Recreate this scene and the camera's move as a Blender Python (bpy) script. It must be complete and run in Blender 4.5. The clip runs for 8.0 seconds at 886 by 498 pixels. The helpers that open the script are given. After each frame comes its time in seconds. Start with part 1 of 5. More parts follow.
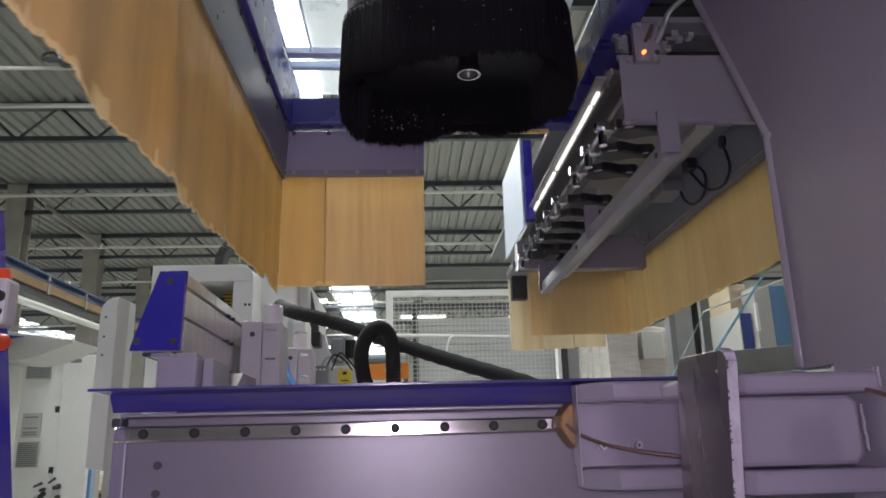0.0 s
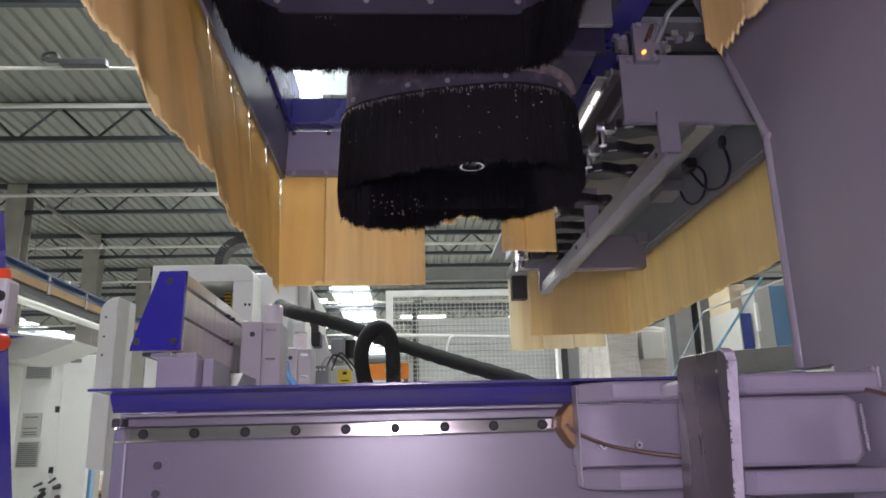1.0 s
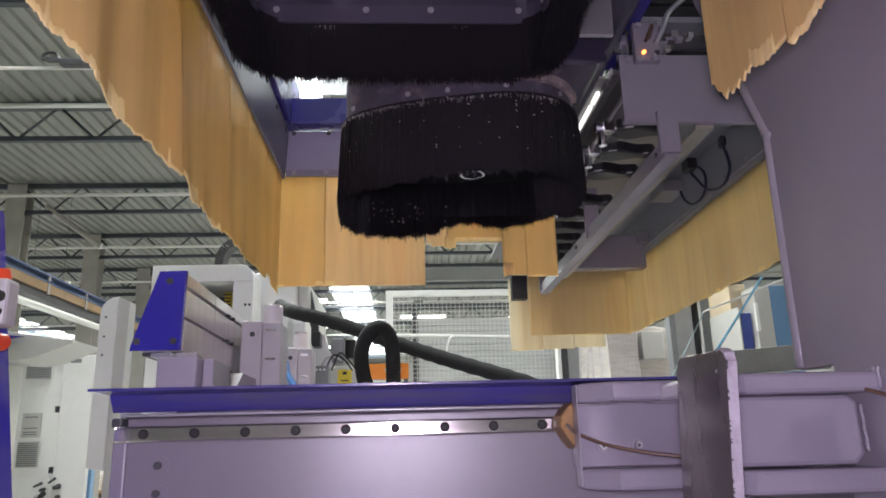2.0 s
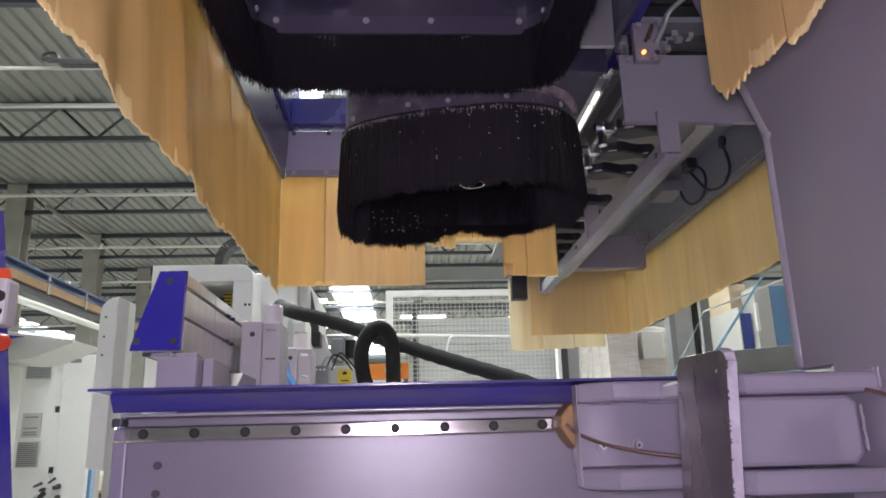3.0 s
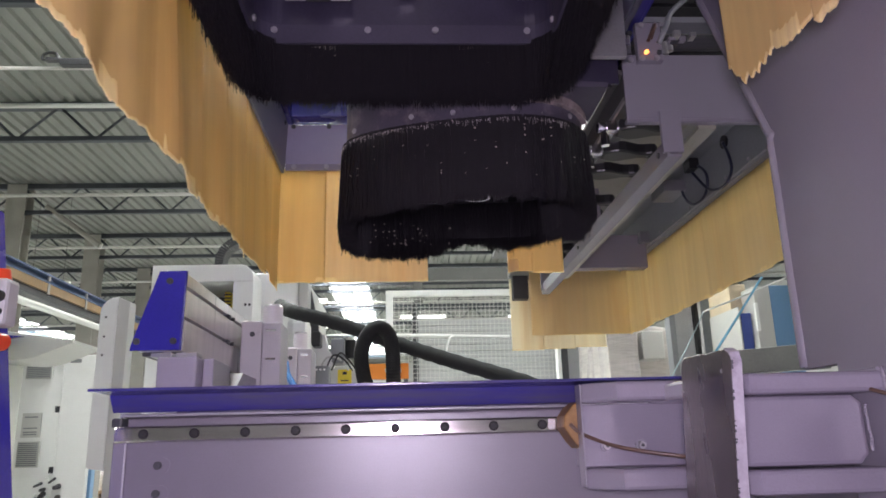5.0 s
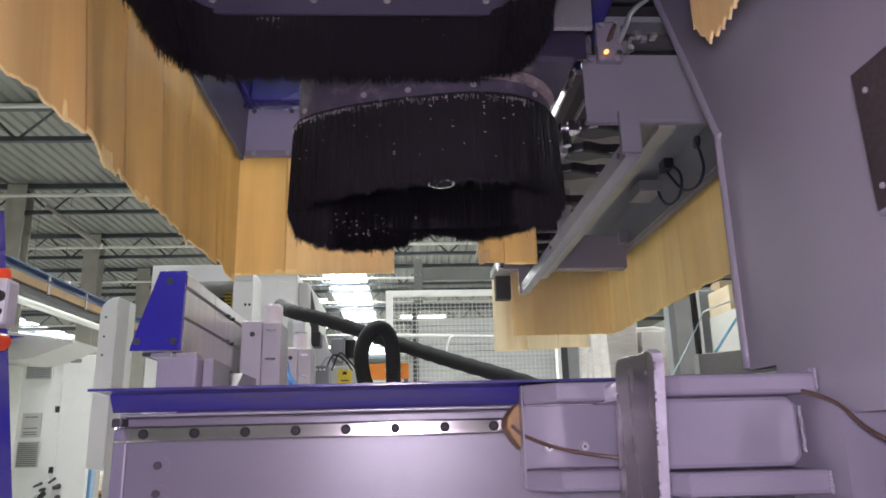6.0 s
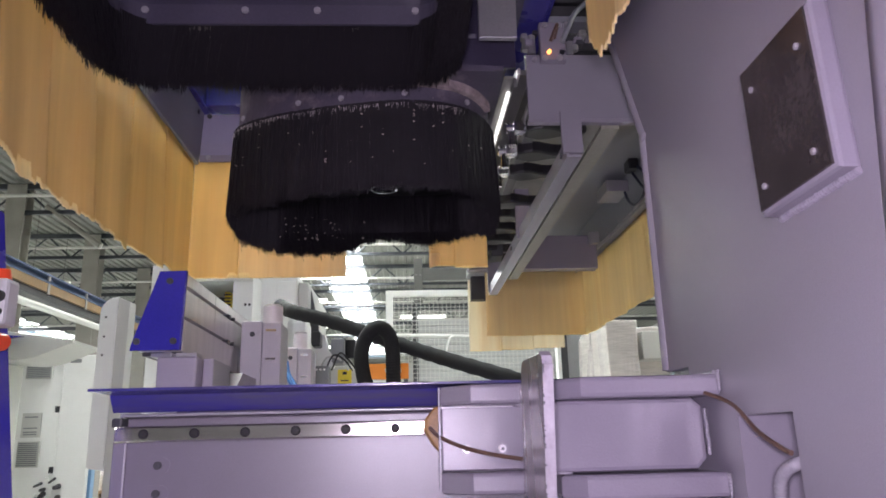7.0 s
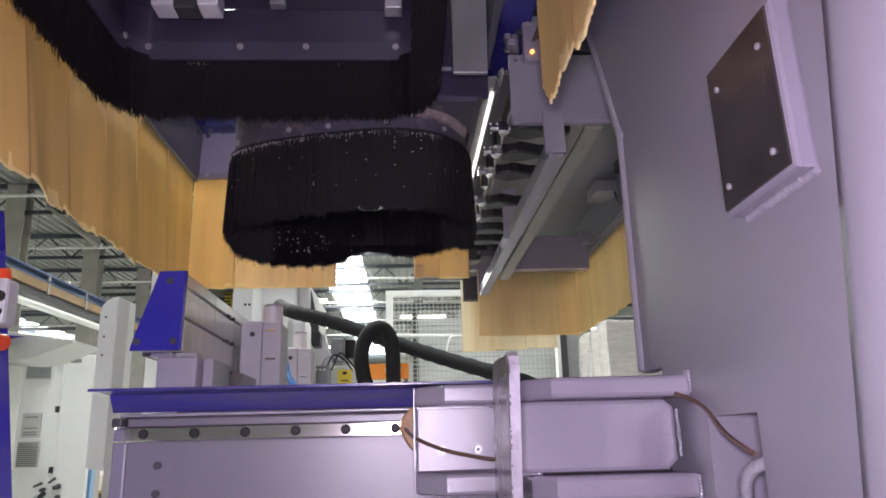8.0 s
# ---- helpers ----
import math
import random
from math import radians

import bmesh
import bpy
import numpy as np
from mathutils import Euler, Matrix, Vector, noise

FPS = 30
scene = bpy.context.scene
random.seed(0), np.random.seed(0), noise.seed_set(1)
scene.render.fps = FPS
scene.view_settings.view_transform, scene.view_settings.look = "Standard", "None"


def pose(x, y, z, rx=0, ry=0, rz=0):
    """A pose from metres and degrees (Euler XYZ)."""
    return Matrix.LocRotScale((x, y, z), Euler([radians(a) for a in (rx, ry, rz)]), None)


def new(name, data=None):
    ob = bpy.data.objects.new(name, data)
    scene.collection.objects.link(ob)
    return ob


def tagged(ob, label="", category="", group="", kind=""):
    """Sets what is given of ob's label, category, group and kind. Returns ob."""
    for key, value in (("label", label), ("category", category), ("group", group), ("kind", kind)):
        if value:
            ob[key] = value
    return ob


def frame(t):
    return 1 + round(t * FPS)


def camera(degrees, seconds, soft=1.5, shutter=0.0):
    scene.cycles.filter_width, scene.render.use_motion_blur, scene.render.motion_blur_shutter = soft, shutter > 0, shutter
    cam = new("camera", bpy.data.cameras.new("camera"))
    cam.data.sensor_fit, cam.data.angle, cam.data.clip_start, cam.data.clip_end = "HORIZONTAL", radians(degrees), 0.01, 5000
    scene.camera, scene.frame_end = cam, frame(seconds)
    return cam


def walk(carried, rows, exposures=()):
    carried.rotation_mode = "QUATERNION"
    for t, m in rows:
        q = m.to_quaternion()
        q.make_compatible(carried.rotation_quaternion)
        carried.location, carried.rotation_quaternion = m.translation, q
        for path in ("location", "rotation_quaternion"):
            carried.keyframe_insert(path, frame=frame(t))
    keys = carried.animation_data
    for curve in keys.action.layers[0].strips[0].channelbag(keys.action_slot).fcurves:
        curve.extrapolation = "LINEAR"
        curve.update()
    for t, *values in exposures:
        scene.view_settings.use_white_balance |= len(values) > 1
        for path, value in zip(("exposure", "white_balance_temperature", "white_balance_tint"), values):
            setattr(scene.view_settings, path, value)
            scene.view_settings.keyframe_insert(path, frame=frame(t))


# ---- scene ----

# ---- camera: fixed beside the machine bed, looking along +y and a little up ----
EYE_Z = 0.95
cam = camera(62.516, 8.0, soft=1.7, shutter=0.4)
FIXED = pose(0, 0, EYE_Z, 104.817, 1.4473, -2.7604)
walk(cam, [(0, FIXED), (8, FIXED)], exposures=[(0, -0.72), (0.5, -0.57), (1.0, -0.32), (1.5, -0.19), (3.0, -0.11), (5.0, -0.07), (8, -0.03)])

# ---- light ----
world = bpy.data.worlds.new("sky")
scene.world = world
world.use_nodes = True
_bg = world.node_tree.nodes["Background"]
_sky = world.node_tree.nodes.new("ShaderNodeTexSky")
_sky.sky_type, _sky.sun_disc = "NISHITA", False
_sky.sun_elevation, _sky.sun_rotation = radians(48), radians(150)
world.node_tree.links.new(_sky.outputs[0], _bg.inputs[0])
_bg.inputs[1].default_value = 0.12

SKYLIGHTS = [(-23.5, -20.5), (-3.45, -1.62), (6.0, 7.6)]
ROOF_Z = 7.9
HALL = (-32.0, 16.0, -12.0, 66.0)


def area(name, m, sx, sy, power, color):
    lamp = bpy.data.lights.new(name, "AREA")
    lamp.shape, lamp.size, lamp.size_y, lamp.energy, lamp.color = "RECTANGLE", sx, sy, power, color
    ob = new(name, lamp)
    ob.matrix_world = m
    return ob


SKY_Y = (1.0, 62.0)
for x0, x1 in SKYLIGHTS:
    share = 0.55 if x0 < -10 else 1.0
    area("skylight_daylight", pose((x0 + x1) / 2, sum(SKY_Y) / 2, ROOF_Z + 0.42), x1 - x0 + 0.2, SKY_Y[1] - SKY_Y[0], 11500 * share * (x1 - x0) / 1.83, (0.97, 1.0, 0.98))
# work lamp fixed beside the camera
area("work_lamp_beam", pose(-0.02, -0.06, 0.97, 90, 0, 0), 0.09, 0.06, 16.0, (0.89, 0.755, 1.0))


# ---- materials ----
def mat(name, color, rough=0.5, metal=0.0, vary=0.12, scale=6.0, grain=80.0, bump=0.05, stretch=(1, 1, 1), coat=0.0, rand=0.0, dirt_sheen=None, dirt_sheen_amount=0.0, rough_vary=0.1, dirt_sheen_from=0.5):
    m = bpy.data.materials.new(name)
    m.use_nodes = True
    nt = m.node_tree
    n, ln = nt.nodes, nt.links
    p = n["Principled BSDF"]
    tc = n.new("ShaderNodeTexCoord")
    mp = n.new("ShaderNodeMapping")
    mp.inputs["Scale"].default_value = stretch
    ln.new(tc.outputs["Object"], mp.inputs[0])
    a, b = n.new("ShaderNodeTexNoise"), n.new("ShaderNodeTexNoise")
    a.inputs["Scale"].default_value, a.inputs["Detail"].default_value = scale, 4
    b.inputs["Scale"].default_value, b.inputs["Detail"].default_value = grain, 3
    ln.new(mp.outputs[0], a.inputs["Vector"])
    ln.new(mp.outputs[0], b.inputs["Vector"])
    mr = n.new("ShaderNodeMapRange")
    mr.inputs[1].default_value, mr.inputs[2].default_value = 0.25, 0.75
    mr.inputs[3].default_value, mr.inputs[4].default_value = 1 - vary, 1 + vary
    ln.new(a.outputs[0], mr.inputs[0])
    mr2 = n.new("ShaderNodeMapRange")
    mr2.inputs[1].default_value, mr2.inputs[2].default_value = 0.25, 0.75
    mr2.inputs[3].default_value, mr2.inputs[4].default_value = 1 - vary * 0.5, 1 + vary * 0.5
    ln.new(b.outputs[0], mr2.inputs[0])
    mul = n.new("ShaderNodeMath")
    mul.operation = "MULTIPLY"
    ln.new(mr.outputs[0], mul.inputs[0])
    ln.new(mr2.outputs[0], mul.inputs[1])
    last = mul.outputs[0]
    if rand:
        oi = n.new("ShaderNodeObjectInfo")
        mr3 = n.new("ShaderNodeMapRange")
        mr3.inputs[3].default_value, mr3.inputs[4].default_value = 1 - rand, 1 + rand
        ln.new(oi.outputs["Random"], mr3.inputs[0])
        mul2 = n.new("ShaderNodeMath")
        mul2.operation = "MULTIPLY"
        ln.new(last, mul2.inputs[0])
        ln.new(mr3.outputs[0], mul2.inputs[1])
        last = mul2.outputs[0]
    vm = n.new("ShaderNodeVectorMath")
    vm.operation = "SCALE"
    vm.inputs[0].default_value = color[:3]
    ln.new(last, vm.inputs["Scale"])
    col = vm.outputs[0]
    # second tone in patches: dirt, stains, and painted reflections on the rail cover
    if dirt_sheen is not None:
        d = n.new("ShaderNodeTexNoise")
        d.inputs["Scale"].default_value, d.inputs["Detail"].default_value, d.inputs["Roughness"].default_value = scale * 0.7, 8, 0.7
        ln.new(mp.outputs[0], d.inputs["Vector"])
        dr = n.new("ShaderNodeMapRange")
        dr.inputs[1].default_value, dr.inputs[2].default_value = dirt_sheen_from, dirt_sheen_from + 0.25
        dr.inputs[3].default_value, dr.inputs[4].default_value = 0.0, dirt_sheen_amount
        ln.new(d.outputs[0], dr.inputs[0])
        mx = n.new("ShaderNodeMix")
        mx.data_type = "RGBA"
        mx.inputs[7].default_value = (*dirt_sheen, 1)
        ln.new(dr.outputs[0], mx.inputs[0])
        ln.new(col, mx.inputs[6])
        col = mx.outputs[2]
    ln.new(col, p.inputs["Base Color"])
    rr = n.new("ShaderNodeMapRange")
    rr.inputs[3].default_value, rr.inputs[4].default_value = max(0.03, rough - rough_vary), min(1, rough + rough_vary)
    ln.new(a.outputs[0], rr.inputs[0])
    ln.new(rr.outputs[0], p.inputs["Roughness"])
    p.inputs["Metallic"].default_value = metal
    p.inputs["Coat Weight"].default_value = coat
    if bump:
        bp = n.new("ShaderNodeBump")
        bp.inputs["Strength"].default_value, bp.inputs["Distance"].default_value = bump, 0.004
        ln.new(b.outputs[0], bp.inputs["Height"])
        ln.new(bp.outputs[0], p.inputs["Normal"])
    return m


def glow(name, color, strength):
    m = bpy.data.materials.new(name)
    m.use_nodes = True
    p = m.node_tree.nodes["Principled BSDF"]
    p.inputs["Base Color"].default_value = (*color, 1)
    p.inputs["Emission Color"].default_value = (*color, 1)
    p.inputs["Emission Strength"].default_value = strength
    return m


def curtain_material(name, color, through_light, streak):
    """Translucent rubber sheet with upright streaks."""
    m = mat(name, color, rough=0.42, vary=0.10, scale=streak, grain=streak * 5, bump=0.03, stretch=(1, 1, 0.06), dirt_sheen=tuple(c * k for c, k in zip(color, (0.86, 0.72, 0.55))), dirt_sheen_amount=0.75)
    nt = m.node_tree
    p, out = nt.nodes["Principled BSDF"], nt.nodes["Material Output"]
    tr, mix = nt.nodes.new("ShaderNodeBsdfTranslucent"), nt.nodes.new("ShaderNodeMixShader")
    src = p.inputs["Base Color"].links[0].from_socket
    nt.links.new(src, tr.inputs[0])
    mix.inputs[0].default_value = through_light
    nt.links.new(p.outputs[0], mix.inputs[1])
    nt.links.new(tr.outputs[0], mix.inputs[2])
    nt.links.new(mix.outputs[0], out.inputs[0])
    return m


def glass_material(name, color, haze):
    """Clear plastic sheet, scratched and dusty enough to scatter a part of the light."""
    m = bpy.data.materials.new(name)
    m.use_nodes = True
    nt = m.node_tree
    p, out = nt.nodes["Principled BSDF"], nt.nodes["Material Output"]
    p.inputs["Base Color"].default_value = (*color, 1)
    p.inputs["Transmission Weight"].default_value, p.inputs["Roughness"].default_value = 1.0, 0.05
    dust, mix, spots = nt.nodes.new("ShaderNodeBsdfTranslucent"), nt.nodes.new("ShaderNodeMixShader"), nt.nodes.new("ShaderNodeTexNoise")
    amount = nt.nodes.new("ShaderNodeMapRange")
    spots.inputs["Scale"].default_value, spots.inputs["Detail"].default_value = 5.0, 6
    amount.inputs[3].default_value, amount.inputs[4].default_value = haze * 0.6, haze * 1.4
    dust.inputs[0].default_value = (0.88, 0.92, 0.95, 1)
    nt.links.new(spots.outputs[0], amount.inputs[0])
    nt.links.new(amount.outputs[0], mix.inputs[0])
    nt.links.new(p.outputs[0], mix.inputs[1])
    nt.links.new(dust.outputs[0], mix.inputs[2])
    nt.links.new(mix.outputs[0], out.inputs[0])
    return m


PAINT = mat("grey_machine_paint", (0.222, 0.202, 0.242), rough=0.34, vary=0.08, scale=3.5, grain=520, bump=0.07, rough_vary=0.04)
PAINT_SMOOTH = mat("grey_sheet_paint", (0.255, 0.237, 0.275), rough=0.25, vary=0.05, scale=4, grain=380, bump=0.025, rough_vary=0.02)
PAINT_DARK = mat("dark_violet_plate", (0.036, 0.031, 0.054), rough=0.32, vary=0.25, scale=9, grain=200, bump=0.06)
BLUE = mat("blue_paint", (0.038, 0.032, 0.33), rough=0.25, vary=0.12, scale=7, grain=220, bump=0.05)
BED_PAINT = mat("orange_peel_bed_paint", (0.185, 0.166, 0.20), rough=0.335, vary=0.10, scale=2.6, grain=520, bump=0.075, rough_vary=0.07, dirt_sheen=(0.15, 0.135, 0.145), dirt_sheen_amount=0.45)
GLOSS_PAINT = mat("glossy_bracket_paint", (0.222, 0.20, 0.245), rough=0.24, vary=0.07, scale=5, grain=420, bump=0.10, rough_vary=0.05, coat=0.35)
MID_PAINT = mat("mid_lilac_paint", (0.34, 0.315, 0.36), rough=0.32, vary=0.08, scale=6, grain=300, bump=0.04)
LIGHT_PAINT = mat("light_lilac_paint", (0.55, 0.53, 0.555), rough=0.32, vary=0.07, scale=6, grain=300, bump=0.04)
BLUE_FRAME = mat("dark_blue_frame_paint", (0.034, 0.030, 0.20), rough=0.28, vary=0.12, scale=7, grain=220, bump=0.05)
# grey patches imitate the hall reflected in the glossy blue sheet
BLUE_COVER = mat("blue_cover_with_reflections", (0.04, 0.034, 0.21), rough=0.22, vary=0.12, scale=6, grain=200, bump=0.04, stretch=(0.3, 1, 3), dirt_sheen=(0.085, 0.075, 0.085), dirt_sheen_amount=1.0, dirt_sheen_from=0.42)
STEEL = mat("ground_steel", (0.46, 0.43, 0.42), rough=0.125, metal=0.92, vary=0.10, scale=14, grain=240, bump=0.02, stretch=(0.15, 1, 3), dirt_sheen=(0.24, 0.20, 0.17), dirt_sheen_amount=0.55, rough_vary=0.025)
STEEL_DULL = mat("dull_steel", (0.45, 0.44, 0.45), rough=0.42, metal=0.8, vary=0.15, scale=9, grain=200, bump=0.08)
ZINC = mat("zinc_plated_screw", (0.32, 0.305, 0.325), rough=0.35, metal=0.3, vary=0.08, scale=30, grain=200, bump=0.0)
CHROME = mat("bright_chrome", (0.80, 0.80, 0.82), rough=0.14, metal=1.0, vary=0.05, scale=9, grain=200, bump=0.0)
ALU = mat("anodised_aluminium", (0.74, 0.71, 0.74), rough=0.30, metal=0.25, vary=0.08, scale=8, grain=300, bump=0.04, stretch=(1, 0.1, 1))
PROFILE = mat("brushed_profile_aluminium", (0.58, 0.55, 0.55), rough=0.30, metal=0.55, vary=0.16, scale=10, grain=160, bump=0.06, stretch=(1, 2.5, 0.12))
# zinc tone lowered to carry the shade inside the rack
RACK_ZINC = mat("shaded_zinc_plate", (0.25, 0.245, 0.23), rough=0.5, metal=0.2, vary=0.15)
# the left skirt's shade is put into this darker paint colour
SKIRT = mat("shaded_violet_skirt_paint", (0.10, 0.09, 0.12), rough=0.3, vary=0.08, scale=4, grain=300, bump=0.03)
SHEET = mat("blue_white_sheet", (0.52, 0.62, 0.76), rough=0.4, vary=0.04, scale=3, grain=120, bump=0.0)
CLEAR = glass_material("clear_roof_sheet", (0.90, 0.94, 0.96), 0.26)
BLACK = mat("black_plastic", (0.014, 0.014, 0.015), rough=0.38, vary=0.3, scale=20, grain=200, bump=0.05)
RUBBER = mat("black_rubber_hose", (0.017, 0.018, 0.0175), rough=0.82, vary=0.3, scale=20, grain=200, bump=0.08)
BRISTLE = mat("black_bristle", (0.0095, 0.008, 0.0105), rough=0.62, vary=0.3, scale=60, grain=500, bump=0.0)
BRISTLE.node_tree.nodes["Principled BSDF"].inputs["Specular IOR Level"].default_value = 0.34
CHIP = mat("wood_chip", (0.42, 0.36, 0.33), rough=0.8, vary=0.2, scale=40, grain=300)
CURTAIN = curtain_material("amber_rubber_sheet", (0.80, 0.60, 0.285), 0.50, 9)
CURTAIN_RACK = curtain_material("faded_amber_rubber_sheet", (0.85, 0.705, 0.43), 0.50, 7)
CURTAIN_PALE = curtain_material("pale_amber_rubber_sheet", (0.87, 0.69, 0.40), 0.50, 14)
CURTAIN_CREAM = curtain_material("cream_rubber_sheet", (0.86, 0.80, 0.64), 0.5, 14)
# frayed fringe, its colour also raised for the rim light from behind
TORN = curtain_material("frayed_pale_edge", (0.95, 0.80, 0.46), 0.60, 60)
WHITE = mat("white_enclosure_paint", (0.86, 0.87, 0.85), rough=0.4, vary=0.04, scale=2, grain=160, bump=0.02, dirt_sheen=(0.5, 0.5, 0.47), dirt_sheen_amount=0.25)
OFFWHITE = mat("offwhite_enclosure_paint", (0.58, 0.58, 0.55), rough=0.45, vary=0.06, scale=2, grain=160, bump=0.02)
DECK = mat("grey_steel_roof_deck", (0.235, 0.245, 0.222), rough=0.5, vary=0.10, scale=0.6, grain=30, bump=0.03)
TRUSS = mat("dark_steel_truss", (0.055, 0.062, 0.075), rough=0.5, vary=0.2, scale=2, grain=60)
CONCRETE = mat("grey_concrete_floor", (0.34, 0.33, 0.31), rough=0.6, vary=0.15, scale=0.7, grain=40, bump=0.05, dirt_sheen=(0.15, 0.14, 0.13), dirt_sheen_amount=0.5)
WALL = mat("pale_wall_panel", (0.52, 0.53, 0.52), rough=0.6, vary=0.06, scale=0.5, grain=30)
COLUMN = mat("grey_column_paint", (0.36, 0.345, 0.31), rough=0.55, vary=0.10, scale=2, grain=60)
GREY = mat("mid_grey_paint", (0.24, 0.25, 0.26), rough=0.45, vary=0.10, scale=3, grain=120)
STEELWORK = mat("olive_grey_steelwork", (0.13, 0.13, 0.122), rough=0.5, vary=0.15, scale=3, grain=80)
DARK = mat("dark_grey_metal", (0.045, 0.045, 0.05), rough=0.5, vary=0.2, scale=6, grain=120)
CRANE_BLUE = mat("blue_grey_crane_beam", (0.08, 0.12, 0.22), rough=0.45, vary=0.12, scale=3, grain=80)
BROWN_BEAM = mat("ochre_conductor_rail", (0.35, 0.22, 0.10), rough=0.5, vary=0.15, scale=5, grain=80)
RED = mat("red_plastic", (0.60, 0.06, 0.02), rough=0.35, vary=0.08, scale=8, grain=120)
ORANGE = mat("orange_banner", (0.80, 0.25, 0.03), rough=0.5, vary=0.08, scale=5, grain=120)
YELLOW = mat("yellow_sticker", (0.80, 0.62, 0.04), rough=0.5, vary=0.06, scale=9, grain=120)
TUBE_BLUE = mat("blue_air_tube", (0.03, 0.16, 0.42), rough=0.3, vary=0.1, scale=9, grain=120)
STRAP_BLUE = mat("blue_strap", (0.07, 0.22, 0.33), rough=0.5, vary=0.1, scale=9, grain=120)
COPPER = mat("brown_cable", (0.10, 0.058, 0.042), rough=0.35, vary=0.2, scale=20, grain=200)
GREASE = mat("brown_wiper_rubber", (0.24, 0.125, 0.035), rough=0.5, vary=0.3, scale=30, grain=200)
WOOD = mat("pallet_wood", (0.32, 0.22, 0.13), rough=0.8, vary=0.2, scale=5, grain=80, stretch=(0.3, 3, 3))
CARTON = mat("tan_carton", (0.48, 0.36, 0.22), rough=0.8, vary=0.1, scale=4, grain=80)
FILM = mat("clear_stretch_film_over_goods", (0.60, 0.56, 0.53), rough=0.16, vary=0.14, scale=5, grain=14, bump=1.0, stretch=(1, 1, 6), dirt_sheen=(0.78, 0.74, 0.72), dirt_sheen_amount=0.4, coat=0.5)
SKY_BLUE = mat("light_blue_panel", (0.16, 0.30, 0.50), rough=0.4, vary=0.06, scale=3, grain=100)
WARM_GLOW = glow("orange_indicator", (1.0, 0.35, 0.08), 3.5)
DUSTY = mat("dusty_dark_plate", (0.06, 0.052, 0.075), rough=0.5, vary=0.25, scale=14, grain=200, bump=0.1, dirt_sheen=(0.42, 0.36, 0.36), dirt_sheen_amount=0.45)
ROOTS = mat("grey_bristle_roots", (0.42, 0.38, 0.38), rough=0.6, vary=0.2, scale=60, grain=300)
PANE = glow("milky_skylight_pane", (0.96, 1.0, 1.0), 3.0)
RAIL_GLINT = glow("white_rail_glint", (1.0, 0.98, 0.95), 1.8)
TUBE = glow("white_tube_lamp", (1.0, 0.98, 0.95), 6.0)


# ---- building blocks ----
def box(bm, x0, x1, y0, y1, z0, z1, bevel=0.0):
    v = [bm.verts.new(c) for c in ((x0, y0, z0), (x1, y0, z0), (x1, y1, z0), (x0, y1, z0), (x0, y0, z1), (x1, y0, z1), (x1, y1, z1), (x0, y1, z1))]
    f = [bm.faces.new([v[i] for i in q]) for q in ((3, 2, 1, 0), (4, 5, 6, 7), (0, 1, 5, 4), (1, 2, 6, 5), (2, 3, 7, 6), (3, 0, 4, 7))]
    if bevel:
        bmesh.ops.bevel(bm, geom=list({e for q in f for e in q.edges}), offset=bevel, segments=2, affect="EDGES", profile=0.5)
    return bm


def cube(x0, x1, y0, y1, z0, z1, bevel=0.0):
    return box(bmesh.new(), x0, x1, y0, y1, z0, z1, bevel)


def prism(outline, axis, a, b, bevel=0.0, bm=None):
    """A closed outline of (u, v) pairs pulled along an axis from a to b."""
    bm = bm or bmesh.new()
    at = {"x": lambda u, v, w: (w, u, v), "y": lambda u, v, w: (u, w, v), "z": lambda u, v, w: (u, v, w)}[axis]
    lo, hi = [bm.verts.new(at(u, v, a)) for u, v in outline], [bm.verts.new(at(u, v, b)) for u, v in outline]
    f = [bm.faces.new(lo), bm.faces.new(hi)]
    for i in range(len(lo)):
        j = (i + 1) % len(lo)
        f.append(bm.faces.new((lo[i], lo[j], hi[j], hi[i])))
    bmesh.ops.recalc_face_normals(bm, faces=f)
    if bevel:
        bmesh.ops.bevel(bm, geom=list(set(f[0].edges) | set(f[1].edges)), offset=bevel, segments=2, affect="EDGES", profile=0.5)
    return bm


def rod(bm, p, q, r, r2=None, sides=12):
    """A round bar from p to q."""
    p, q = Vector(p), Vector(q)
    m = Matrix.Translation((p + q) / 2) @ (q - p).to_track_quat("Z", "Y").to_matrix().to_4x4()
    bmesh.ops.create_cone(bm, cap_ends=True, segments=sides, radius1=r, radius2=r if r2 is None else r2, depth=(q - p).length, matrix=m)
    return bm


